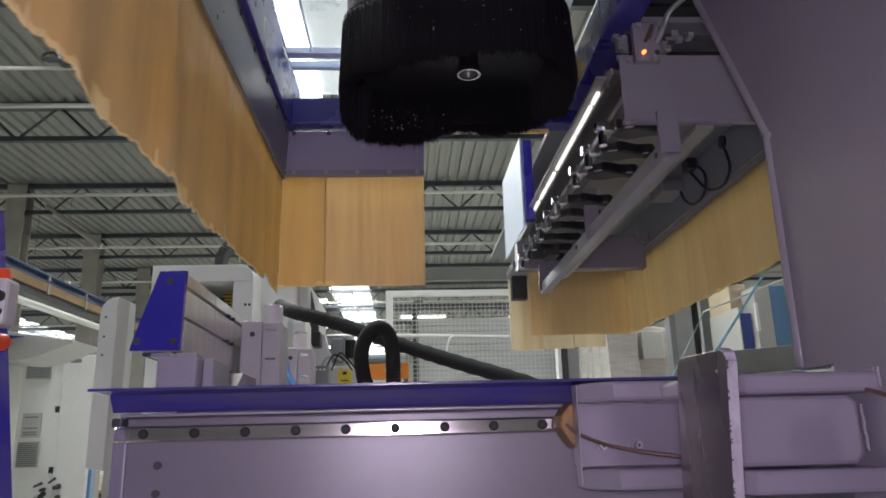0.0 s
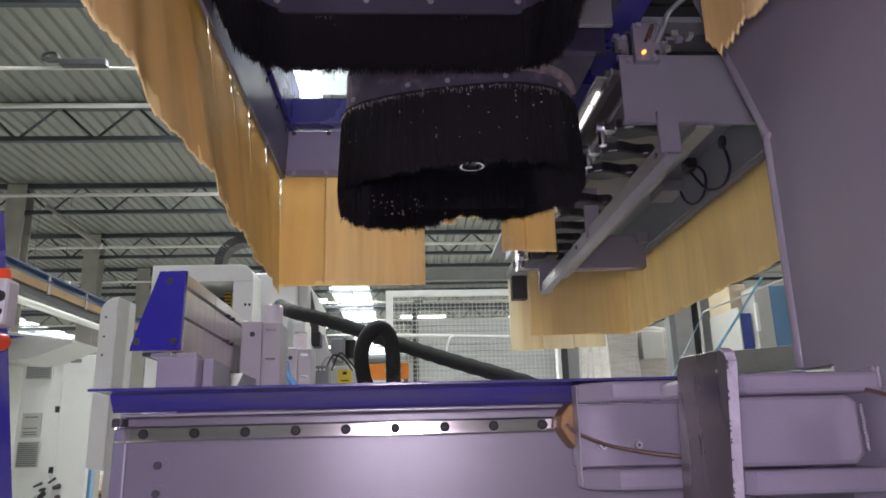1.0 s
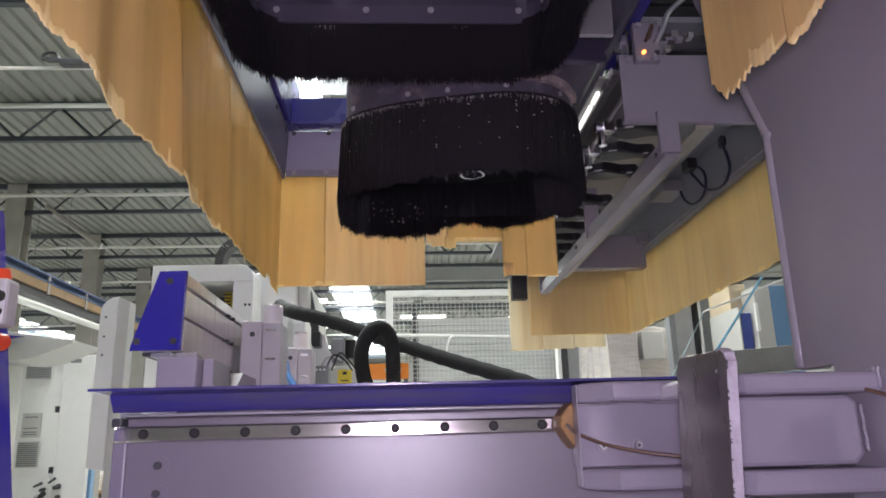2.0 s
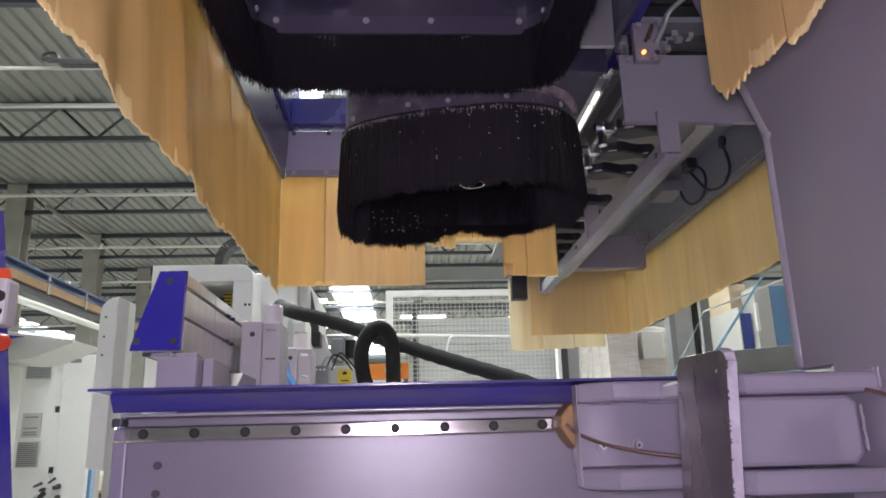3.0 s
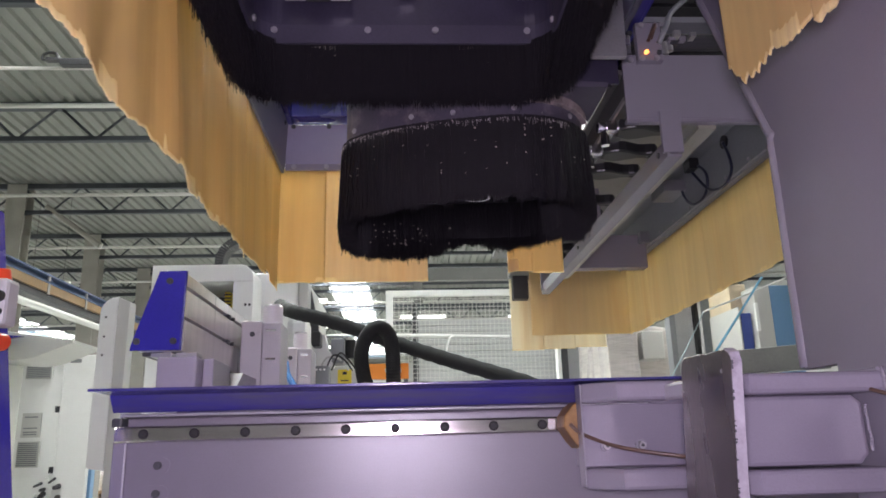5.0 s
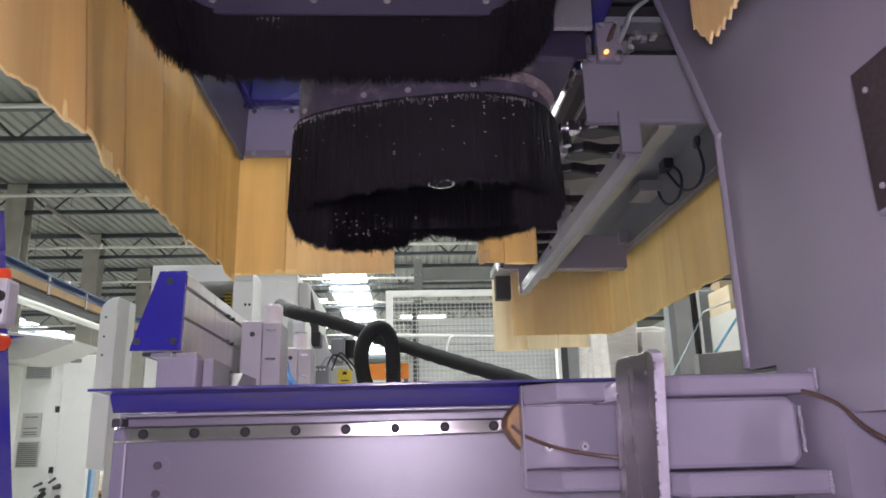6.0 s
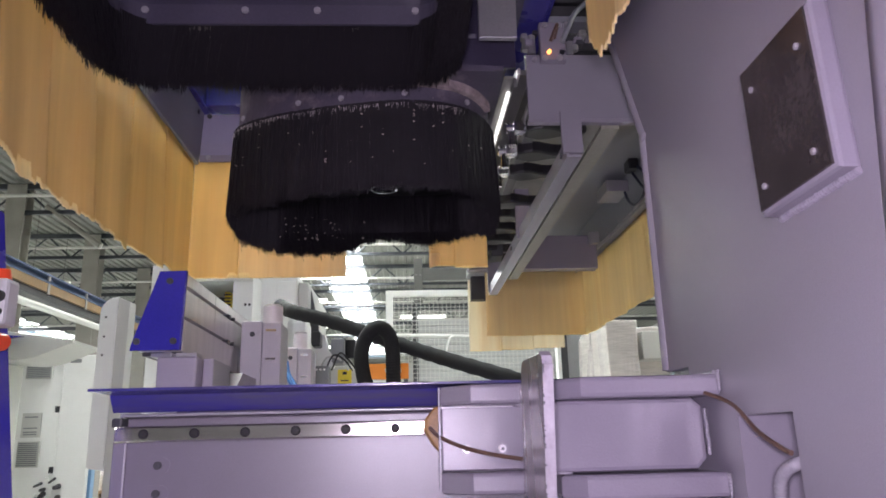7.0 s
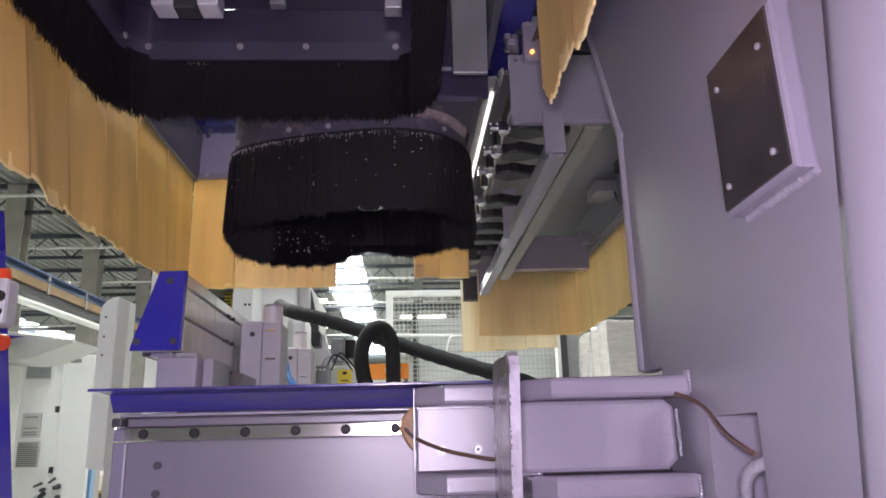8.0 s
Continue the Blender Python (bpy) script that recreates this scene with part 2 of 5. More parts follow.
def pipe(points, r, sides=10, steps=8, ridges=0.0, pitch=0.012):
    """A round tube along a smooth line through the points; ridges make it corrugated."""
    pts = [Vector(p) for p in points]
    ext = [pts[0] * 2 - pts[1], *pts, pts[-1] * 2 - pts[-2]]
    line = []
    for i in range(1, len(ext) - 2):
        a, b, c, d = ext[i - 1:i + 3]
        for k in range(steps):
            t = k / steps
            line.append(0.5 * ((2 * b) + (c - a) * t + (2 * a - 5 * b + 4 * c - d) * t * t + (3 * b - a - 3 * c + d) * t ** 3))
    line.append(pts[-1])
    bm, rings = bmesh.new(), []
    side = None
    run = 0.0
    for i, p in enumerate(line):
        d = (line[min(i + 1, len(line) - 1)] - line[max(i - 1, 0)]).normalized()
        side = (side - d * side.dot(d)) if side is not None else d.orthogonal()
        side.normalize()
        up = d.cross(side)
        run += (p - line[i - 1]).length if i else 0
        rr = r * (1 + ridges * (0, 1, 0, -1)[i % 4])
        rings.append([bm.verts.new(p + (side * math.cos(k * math.tau / sides) + up * math.sin(k * math.tau / sides)) * rr) for k in range(sides)])
    for u, v in zip(rings, rings[1:]):
        for k in range(sides):
            f = bm.faces.new((u[k], u[(k + 1) % sides], v[(k + 1) % sides], v[k]))
            f.smooth = True
    bm.faces.new(rings[0][::-1])
    bm.faces.new(rings[-1])
    return bm


def mesh_of(bm, name, material):
    me = bpy.data.meshes.new(name)
    bm.normal_update()
    bm.to_mesh(me)
    bm.free()
    me.materials.append(material)
    if any(p.material_index for p in me.polygons):
        me.materials.append(TORN)
    return me


def thing(name, base, label, category, group="", kind=""):
    ob = new(name)
    ob.empty_display_size = 0.05
    ob.location = base
    ob["base"] = [float(c) for c in base]
    return tagged(ob, label, category, group, kind)


def part(name, bm, material, parent, label="", kind=""):
    """One mesh under a thing or a part; bm is in the world's metres."""
    base = Vector(parent["base"])
    bmesh.ops.translate(bm, verts=bm.verts, vec=-base)
    ob = new(name, mesh_of(bm, name, material))
    ob.parent = parent
    ob["base"] = [float(c) for c in base]
    return tagged(ob, label, "", "", kind)


def pivot_part(name, bm, material, parent, pivot, label=""):
    """A part with its own pivot, to swing about."""
    base = Vector(parent["base"])
    bmesh.ops.translate(bm, verts=bm.verts, vec=-Vector(pivot))
    ob = new(name, mesh_of(bm, name, material))
    ob.parent = parent
    ob.location = Vector(pivot) - base
    ob["base"] = [float(c) for c in pivot]
    return tagged(ob, label)


def piece(name, me, parent, m):
    """A repeat of a mesh under a thing, at a pose in the world."""
    ob = new(name, me)
    ob.parent = parent
    ob.matrix_basis = Matrix.Translation(-Vector(parent["base"])) @ m
    ob["base"] = parent["base"]
    return ob


def single(name, bm, material, base, label, category, group="", kind=""):
    """A thing that is one mesh."""
    bmesh.ops.translate(bm, verts=bm.verts, vec=-Vector(base))
    ob = new(name, mesh_of(bm, name, material))
    ob.location = base
    ob["base"] = [float(c) for c in base]
    return tagged(ob, label, category, group, kind)


def bolt_mesh(r=0.006, h=0.004, material=None):
    """A socket screw whose head points to -y."""
    bm = bmesh.new()
    rod(bm, (0, 0, 0), (0, -h, 0), r, sides=12)
    rod(bm, (0, -h, 0), (0, -h - 0.0006, 0), r * 0.86, r * 0.8, sides=12)
    rod(bm, (0, -h - 0.0003, 0), (0, -h - 0.0012, 0), r * 0.42, sides=6)
    return mesh_of(bm, "bolt", material or STEEL_DULL)


BOLT = bolt_mesh(0.0065, 0.004, ZINC)
BOLT_DARK = bolt_mesh(0.0065, 0.004, DARK)


# ---- hall ----
X0, X1, Y0, Y1 = HALL


def hall():
    single("floor", cube(X0, X1, Y0, Y1, -0.2, 0.0), CONCRETE, (0, 0, 0), "worn grey concrete factory floor", "floor", kind="structure")
    for name, b in (("wall_north", (X0, X1, Y1, Y1 + 0.3, 0, ROOF_Z + 0.6)), ("wall_south", (X0, X1, Y0 - 0.3, Y0, 0, ROOF_Z + 0.6)),
                    ("wall_west", (X0 - 0.3, X0, Y0, Y1, 0, ROOF_Z + 0.6)), ("wall_east", (X1, X1 + 0.3, Y0, Y1, 0, ROOF_Z + 0.6))):
        single(name, cube(*b), WALL, (b[0], b[2], 0), "pale sandwich panel factory wall", "wall", kind="structure")
    # trapezoidal roof deck with the skylight strips left open
    edges = [X0] + [c for s in SKYLIGHTS for c in s] + [X1]
    verts, faces = [], []
    for a, b in zip(edges[0::2], edges[1::2]):
        n = max(1, round((b - a) / 0.28))
        w = (b - a) / n
        prof = []
        for i in range(n):
            x = a + i * w
            prof += [(x, 0.0), (x + w * 0.50, 0.0), (x + w * 0.60, 0.07), (x + w * 0.90, 0.07)]
        prof.append((b, 0.0))
        for (xa, za), (xb, zb) in zip(prof, prof[1:]):
            k = len(verts)
            verts += [(xa, Y0, ROOF_Z + za), (xb, Y0, ROOF_Z + zb), (xb, Y1, ROOF_Z + zb), (xa, Y1, ROOF_Z + za)]
            faces.append((k + 3, k + 2, k + 1, k))
        k = len(verts)
        verts += [(a, Y0, ROOF_Z + 0.3), (b, Y0, ROOF_Z + 0.3), (b, Y1, ROOF_Z + 0.3), (a, Y1, ROOF_Z + 0.3)]
        faces.append((k, k + 1, k + 2, k + 3))
        for e in (a, b):
            k = len(verts)
            verts += [(e, Y0, ROOF_Z), (e, Y1, ROOF_Z), (e, Y1, ROOF_Z + 0.3), (e, Y0, ROOF_Z + 0.3)]
            faces.append((k, k + 1, k + 2, k + 3))
    for a, b in SKYLIGHTS:
        for ya, yb in ((Y0, SKY_Y[0]), (SKY_Y[1], Y1)):
            k = len(verts)
            verts += [(a, ya, ROOF_Z), (b, ya, ROOF_Z), (b, yb, ROOF_Z), (a, yb, ROOF_Z)]
            faces.append((k + 3, k + 2, k + 1, k))
    me = bpy.data.meshes.new("ceiling")
    me.from_pydata(verts, [], faces)
    me.materials.append(DECK)
    tagged(new("ceiling", me), "grey trapezoidal steel roof deck with skylight strips", "ceiling", "", "structure")


def skylight(i, x0, x1):
    """Glazing bars of one roof light strip."""
    t = thing(f"window_{i}", ((x0 + x1) / 2, 20, ROOF_Z), "long roof skylight strip with thin glazing bars", "skylight", kind="structure")
    for x in (x0 + 0.03, (x0 + x1) / 2, x1 - 0.03):
        part("glazing_bar", cube(x - 0.025, x + 0.025, SKY_Y[0], SKY_Y[1], ROOF_Z + 0.12, ROOF_Z + 0.2), GREY, t)
    me = mesh_of(cube(x0, x1, -0.03, 0.03, 0.1, 0.2), "cross_bar", GREY)
    part("pane", cube(x0, x1, SKY_Y[0], SKY_Y[1], ROOF_Z + 0.50, ROOF_Z + 0.52), PANE, t, "milky pane lit by the sky")
    y = SKY_Y[0] + 0.5
    while y < 60:
        piece("cross_bar", me, t, Matrix.Translation((0, y, ROOF_Z)))
        y += 1.6


def truss(y):
    z0, z1 = 7.08, 7.80
    t = thing("roof_truss", (0, y, z0), "dark painted steel lattice roof truss", "roof truss", "roof trusses", "structure")
    part("top_chord", cube(X0, X1, y - 0.07, y + 0.07, z1 - 0.07, z1 + 0.07), TRUSS, t)
    part("bottom_chord", cube(X0, X1, y - 0.06, y + 0.06, z0 - 0.05, z0 + 0.05), TRUSS, t)
    return t


def trusses():
    z0, z1, w = 7.08, 7.80, 1.55
    up, down = bmesh.new(), bmesh.new()
    rod(up, (0, 0, z0), (w / 2, 0, z1), 0.03, sides=6)
    rod(down, (0, 0, z1), (w / 2, 0, z0), 0.03, sides=6)
    up, down = mesh_of(up, "web_bar", TRUSS), mesh_of(down, "web_bar", TRUSS)
    for k in range(11):
        y = 4.5 + 4.8 * k
        t = truss(y)
        x, i = -14.0 if k < 6 else -22.0, 0
        while x < 6:
            piece("web_bar", up if i % 2 == 0 else down, t, Matrix.Translation((x, y, 0)))
            x += w / 2
            i += 1
        t2 = single("ceiling_pipe", rod(bmesh.new(), (X0, y - 1.9, 6.9), (X1, y - 1.9, 6.9), 0.045, sides=8), OFFWHITE, (0, y - 1.9, 6.9),
                    "long pale service pipe under the roof", "pipe", "ceiling pipes")


def column(x, y, w, d, label):
    t = thing("steel_column", (x, y, 0), label, "column", "hall columns", "structure")
    part("flange", cube(x - w / 2, x + w / 2, y - d / 2, y - d / 2 + 0.03, 0, 7.8), COLUMN, t)
    part("flange", cube(x - w / 2, x + w / 2, y + d / 2 - 0.03, y + d / 2, 0, 7.8), COLUMN, t)
    part("web", cube(x - 0.06, x + 0.06, y - d / 2 + 0.03, y + d / 2 - 0.03, 0, 7.8), COLUMN, t)
    part("base_plate", cube(x - w * 0.7, x + w * 0.7, y - d * 0.7, y + d * 0.7, 0, 0.03), COLUMN, t)


def tube_lamp(x, y, z, length, along="x"):
    t = thing("tube_lamp", (x, y, z), "lit white tube lamp hung under the roof", "tube lamp", "hall tube lamps")
    dx, dy = (length / 2, 0.06) if along == "x" else (0.06, length / 2)
    part("housing", cube(x - dx, x + dx, y - dy, y + dy, z, z + 0.06), WHITE, t)
    part("tube", cube(x - dx * 0.98, x + dx * 0.98, y - dy * 0.6, y + dy * 0.6, z - 0.05, z - 0.002), TUBE, t, "glowing white tube")
    for s in (-0.7, 0.7):
        part("suspension_wire", rod(bmesh.new(), (x + s * dx, y + (s * dy if along == "y" else 0), z + 0.06), (x + s * dx, y + (s * dy if along == "y" else 0), ROOF_Z), 0.006, sides=5), DARK, t)


hall()
for i, s in enumerate(SKYLIGHTS):
    skylight(i + 1, *s)
trusses()
for y in (14.1, 18.9, 23.7, 28.5, 33.3):
    column(-10.15, y, 0.50, 0.46, "grey painted steel hall column under a roof truss")
for y in (14.1, 23.7, 33.3):
    column(9.0, y, 0.5, 0.4, "grey painted steel hall column")
single("roof_brace", rod(bmesh.new(), (-9.45, 18.9, 7.25), (-7.95, 18.9, 6.14), 0.075, sides=10), COLUMN, (-8.7, 18.9, 6.7), "slanting grey brace under the roof truss", "brace", kind="structure")
conduit = thing("ceiling_conduit", (X0, 8.3, 5.5), "pale conduit across the hall with a dark slim fixture", "conduit")
part("tube", rod(bmesh.new(), (X0, 8.3, 5.5), (X1, 8.3, 5.5), 0.022, sides=8), OFFWHITE, conduit)
part("fixture", cube(-4.15, -3.60, 8.18, 8.29, 5.49, 5.575, 0.01), DARK, conduit, "dark slim fixture")
part("fixture_arm", cube(-4.33, -4.151, 8.2, 8.27, 5.555, 5.60), DARK, conduit)
part("fixture_hook", pipe([(-4.20, 8.24, 5.60), (-4.22, 8.24, 5.66), (-4.30, 8.24, 5.68), (-4.37, 8.24, 5.65), (-4.38, 8.24, 5.59), (-4.32, 8.24, 5.575)], 0.018), BLACK, conduit)
for x, y, z, n in ((-9.75, 20.0, 5.4, 1.2), (-3.3, 22.0, 5.2, 1.9), (-3.2, 27.0, 5.2, 2.2), (-2.8, 33.0, 5.2, 3.0), (0.6, 24.0, 5.0, 1.5), (-4.6, 36.0, 5.2, 3.0), (0.3, 31.0, 5.1, 1.6), (-12.0, 34.0, 5.2, 3.0), (-13.0, 30.0, 5.2, 3.0)):
    tube_lamp(x, y, z, n)


def crane_track():
    t = thing("crane_runway", (-2.5, 5.0, 2.0), "blue-grey crane runway beam with an ochre conductor rail", "crane beam")
    x = -2.55
    part("beam", prism([(x - 0.06, 2.097), (x + 0.06, 2.097), (x + 0.06, 2.108), (x + 0.012, 2.108), (x + 0.012, 2.148), (x + 0.06, 2.148), (x + 0.06, 2.16), (x - 0.06, 2.16), (x - 0.06, 2.148), (x - 0.012, 2.148), (x - 0.012, 2.108), (x - 0.06, 2.108)], "y", 3.6, 8.8), CRANE_BLUE, t)
    part("conductor_rail", cube(x + 0.0, x + 0.05, 3.6, 8.2, 2.036, 2.0965), BROWN_BEAM, t, "ochre conductor rail")
    # dark bar drawn for the shadowed space below the conductor rail
    part("shadow_strip", cube(x - 0.05, x + 0.03, 3.6, 7.4, 1.985, 2.0355), DARK, t, "dark strip for the shadow under the rail")
    for k in range(7):
        part("hanger", cube(x + 0.045, x + 0.056, 3.9 + 0.62 * k, 3.93 + 0.62 * k, 2.02, 2.15), COLUMN, t)
    part("guard_tube", rod(bmesh.new(), (x + 0.05, 3.6, 1.90), (x + 0.05, 6.4, 1.93), 0.025), OFFWHITE, t, "pale grey round tube")
    for y in (3.9, 6.3, 8.6):
        part("post", cube(x - 0.05, x + 0.05, y - 0.05, y + 0.05, 0, 1.984), COLUMN, t)


crane_track()


# ---- machine bed ----
def machine_bed():
    t = thing("machine_bed", (-0.1, 1.9, 0.0), "grey painted welded machine bed with a bolted linear rail", "machine bed")
    part("front_plate", cube(-0.452, 1.60, 1.240, 1.27, 0.0, 1.000, 0.004), BED_PAINT, t)
    part("body", cube(-0.44, 1.60, 1.271, 3.3, 0.25, 0.96), PAINT, t)
    part("top_strip", cube(-0.455, 1.60, 1.215, 1.30, 1.0005, 1.006, 0.002), PAINT_SMOOTH, t, "thin grey ledge over the rail")
    for x in (-0.3, 1.4):
        part("foot", cube(x - 0.1, x + 0.1, 1.35, 3.2, 0.0, 0.249, 0.01), PAINT, t)
    rail = part("linear_rail", prism([(1.239, 0.961), (1.222, 0.961), (1.2185, 0.964), (1.2185, 0.983), (1.222, 0.986), (1.239, 0.986)], "x", -0.463, 1.55), STEEL, t, "ground steel linear rail with counterbored bolts")
    # flat black disc painted in for the unlit depth of each bolt hole
    hole = bmesh.new()
    rod(hole, (0, 0.0, 0), (0, -0.0012, 0), 0.0078, sides=20)
    hole = mesh_of(hole, "bolt_hole", mat("black_hole_disc", (0.010, 0.009, 0.010), rough=0.8, vary=0.2))
    bm = bmesh.new()
    rod(bm, (0, 0, 0), (0, -0.0018, 0), 0.0046, sides=16)
    rod(bm, (0, -0.0018, 0), (0, -0.0022, 0), 0.0024, sides=6)
    head = mesh_of(bm, "bolt", mat("black_oxide_bolt", (0.012, 0.011, 0.012), rough=0.6, metal=0.0))
    for i in range(24):
        x = -0.4179 + 0.08 * i
        piece("bolt_hole", hole, rail, Matrix.Translation((x, 1.2184, 0.9738)))
        piece("bolt", head, rail, Matrix.Translation((x, 1.2178, 0.9738)))
    for z in (0.925, 0.882):
        piece("bolt", BOLT_DARK, t, Matrix.Translation((-0.398, 1.239, z)))
        part("bolt_slot", prism([(-0.412 + math.cos(a) * 0.013 + (0.02 if math.cos(a) > 0 else 0), z + math.sin(a) * 0.013) for a in [k * math.tau / 16 for k in range(16)]], "y", 1.2385, 1.2398), BED_PAINT, t)
    part("end_clamp", cube(-0.472, -0.455, 1.225, 1.27, 0.985, 1.0, 0.003), DARK, t)
    part("side_plate", cube(-0.475, -0.4525, 1.245, 1.50, 0.3, 0.965, 0.003), PAINT, t)
    # folded blue cover over the rail, bowed lip towards the front
    part("rail_cover", prism([(1.135, 1.0395), (1.135, 1.0365), (1.205, 1.0345), (1.224, 1.008), (1.227, 1.010), (1.207, 1.0375)], "x", -0.47, 1.58), BLUE_COVER, t, "folded blue sheet cover over the rail")
    part("cover_shelf", cube(-0.465, 1.58, 1.208, 1.42, 1.034, 1.0375), BLUE_COVER, t, "blue cover shelf")
    part("cover_edge", prism([(1.1348, 1.040), (1.1348, 1.036), (1.131, 1.036), (1.131, 1.040)], "x", -0.475, 1.58, 0.001), BLUE_COVER, t, "blue folded cover edge")
    return t


machine_bed()


def side_table():
    """Worktable beam behind the bed."""
    t = single("worktable_beam", cube(-0.44, 1.5, 1.45, 3.2, 0.961, 1.02, 0.004), PAINT, (0.4, 2.3, 0.96), "grey painted worktable beam on the machine bed", "worktable")


side_table()


def stop_actuator():
    t = thing("clamping_actuator", (-0.44, 1.6, 1.04), "aluminium profile actuator with blue end plate on a grey foot", "linear actuator")
    part("mount_block", cube(-0.466, -0.392, 1.40, 1.60, 1.035, 1.118, 0.004), MID_PAINT, t)
    part("mount_rib", cube(-0.391, -0.371, 1.44, 1.58, 1.035, 1.118, 0.003), MID_PAINT, t)
    part("end_plate", prism([(-0.486, 1.293), (-0.434, 1.294), (-0.438, 1.136), (-0.533, 1.136), (-0.532, 1.146)], "y", 1.44, 1.455, 0.002), BLUE, t, "blue trapezoid end plate")
    for x, z in ((-0.464, 1.272), (-0.520, 1.153), (-0.450, 1.153)):
        piece("bolt", BOLT_DARK, t, Matrix.Translation((x, 1.4395, z)))
    # extruded profile with two slots on the side
    x1 = -0.436
    prof = [(-0.52, 1.135), (x1, 1.135), (x1, 1.196), (x1 - 0.012, 1.196), (x1 - 0.012, 1.204), (x1, 1.204), (x1, 1.258), (x1 - 0.012, 1.258), (x1 - 0.012, 1.266), (x1, 1.266), (x1, 1.290), (-0.485, 1.290)]
    part("profile", prism(prof, "y", 1.4555, 2.25), PROFILE, t, "brushed aluminium extrusion with slots")
    for z in (1.200, 1.262):
        part("slot_nut", cube(x1 - 0.011, x1 + 0.005, 1.80, 1.822, z - 0.005, z + 0.005, 0.0015), DARK, t)
        part("slot_screw", rod(bmesh.new(), (x1 - 0.008, 1.845, z), (x1 + 0.008, 1.845, z), 0.0045, sides=10), DARK, t)
    part("slide_plate", cube(-0.515, -0.440, 1.46, 2.2, 1.127, 1.1345, 0.001), DARK, t)
    for x in (-0.462, -0.415):
        part("clamp_plate", cube(x - 0.02, x + 0.02, 1.41, 1.45, 1.1185, 1.1265, 0.002), STEEL_DULL, t)
    for y in (1.43, 1.52):
        piece("bolt", BOLT, t, Matrix.Translation((-0.455, y, 1.127)))
    part("wedge_bracket", prism([(1.6, 1.036), (2.2, 1.036), (2.2, 1.118), (1.75, 1.118)], "x", -0.43, -0.38, 0.002), PAINT, t)
    return t


stop_actuator()


def cylinder_block(x0, x1, y, z0, z1, rod_x, rod_r, rod_top, name_label):
    t = thing("stop_block", ((x0 + x1) / 2, y + 0.05, z0), name_label, "pneumatic stop", "pneumatic stops")
    xm = x0 + (x1 - x0) * 0.52
    part("front_face", cube(x0, xm, y, y + 0.10, z0, z1, 0.003), LIGHT_PAINT, t)
    part("body", cube(xm + 0.0005, x1, y + 0.004, y + 0.12, z0, z1 - 0.004, 0.003), LIGHT_PAINT, t)
    part("cylinder", rod(bmesh.new(), (rod_x, y + 0.05, z1 - 0.003), (rod_x, y + 0.05, rod_top - 0.006), rod_r, sides=28), ALU, t, "round aluminium cylinder")
    part("cylinder_cap", rod(bmesh.new(), (rod_x, y + 0.05, rod_top - 0.0058), (rod_x, y + 0.05, rod_top), rod_r * 0.97, rod_r * 0.85, sides=28), STEEL_DULL, t)
    for z in (z0 + (z1 - z0) * 0.10, z0 + (z1 - z0) * 0.86):
        piece("bolt", BOLT_DARK, t, Matrix.Translation((x0 + (xm - x0) * 0.55, y, z)))
    for z in (z0 + (z1 - z0) * 0.6, z0 + (z1 - z0) * 0.9):
        part("clamp_slot", cube(xm + 0.01, x1 - 0.012, y + 0.001, y + 0.006, z - 0.003, z + 0.003), CHROME, t)
    return t


cylinder_block(-0.423, -0.322, 1.90, 1.02, 1.266, -0.352, 0.026, 1.316, "aluminium stop block with a round pneumatic cylinder")
cylinder_block(-0.383, -0.293, 2.30, 1.02, 1.247, -0.335, 0.022, 1.301, "smaller aluminium stop block with round cylinder and blue hose")
single("air_tube", pipe([(-0.375, 2.28, 1.21), (-0.36, 2.24, 1.17), (-0.335, 2.2, 1.12), (-0.31, 2.2, 1.06), (-0.29, 2.22, 1.02)], 0.006), TUBE_BLUE, (-0.34, 2.2, 1.02), "blue pneumatic tube beside the stop block", "air tube")
single("air_tube", pipe([(-0.365, 2.28, 1.20), (-0.352, 2.24, 1.16), (-0.322, 2.2, 1.11), (-0.305, 2.2, 1.02)], 0.006), TUBE_BLUE, (-0.33, 2.2, 1.02), "blue pneumatic tube beside the stop block", "air tube")
single("air_tube", pipe([(-0.41, 2.22, 1.085), (-0.34, 2.2, 1.10), (-0.27, 2.22, 1.075), (-0.25, 2.24, 1.02)], 0.007), BLACK, (-0.34, 2.2, 1.02), "black pneumatic tube bent round the stop block", "air tube")


# ---- suction hoses behind the bed ----
def hoses():
    single("suction_hose", pipe([(-0.55, 3.2, 1.55), (-0.46, 3.02, 1.487), (-0.30, 3.0, 1.44), (-0.05, 2.95, 1.345), (0.18, 2.85, 1.255), (0.45, 2.7, 1.15), (0.7, 2.6, 1.03)], 0.029, 18, 18, 0.055),
           RUBBER, (0, 2.9, 1.03), "thick black corrugated suction hose sagging over the table", "suction hose", "suction hoses")
    single("suction_hose", pipe([(-0.128, 2.80, 1.00), (-0.134, 2.80, 1.12), (-0.160, 2.80, 1.20), (-0.167, 2.79, 1.28), (-0.145, 2.77, 1.345), (-0.098, 2.75, 1.374), (-0.057, 2.76, 1.335), (-0.047, 2.78, 1.22), (-0.05, 2.8, 1.00)], 0.028, 20, 60, 0.045),
           RUBBER, (-0.08, 2.8, 1.0), "black corrugated suction hose looped in an arch", "suction hose", "suction hoses")


hoses()


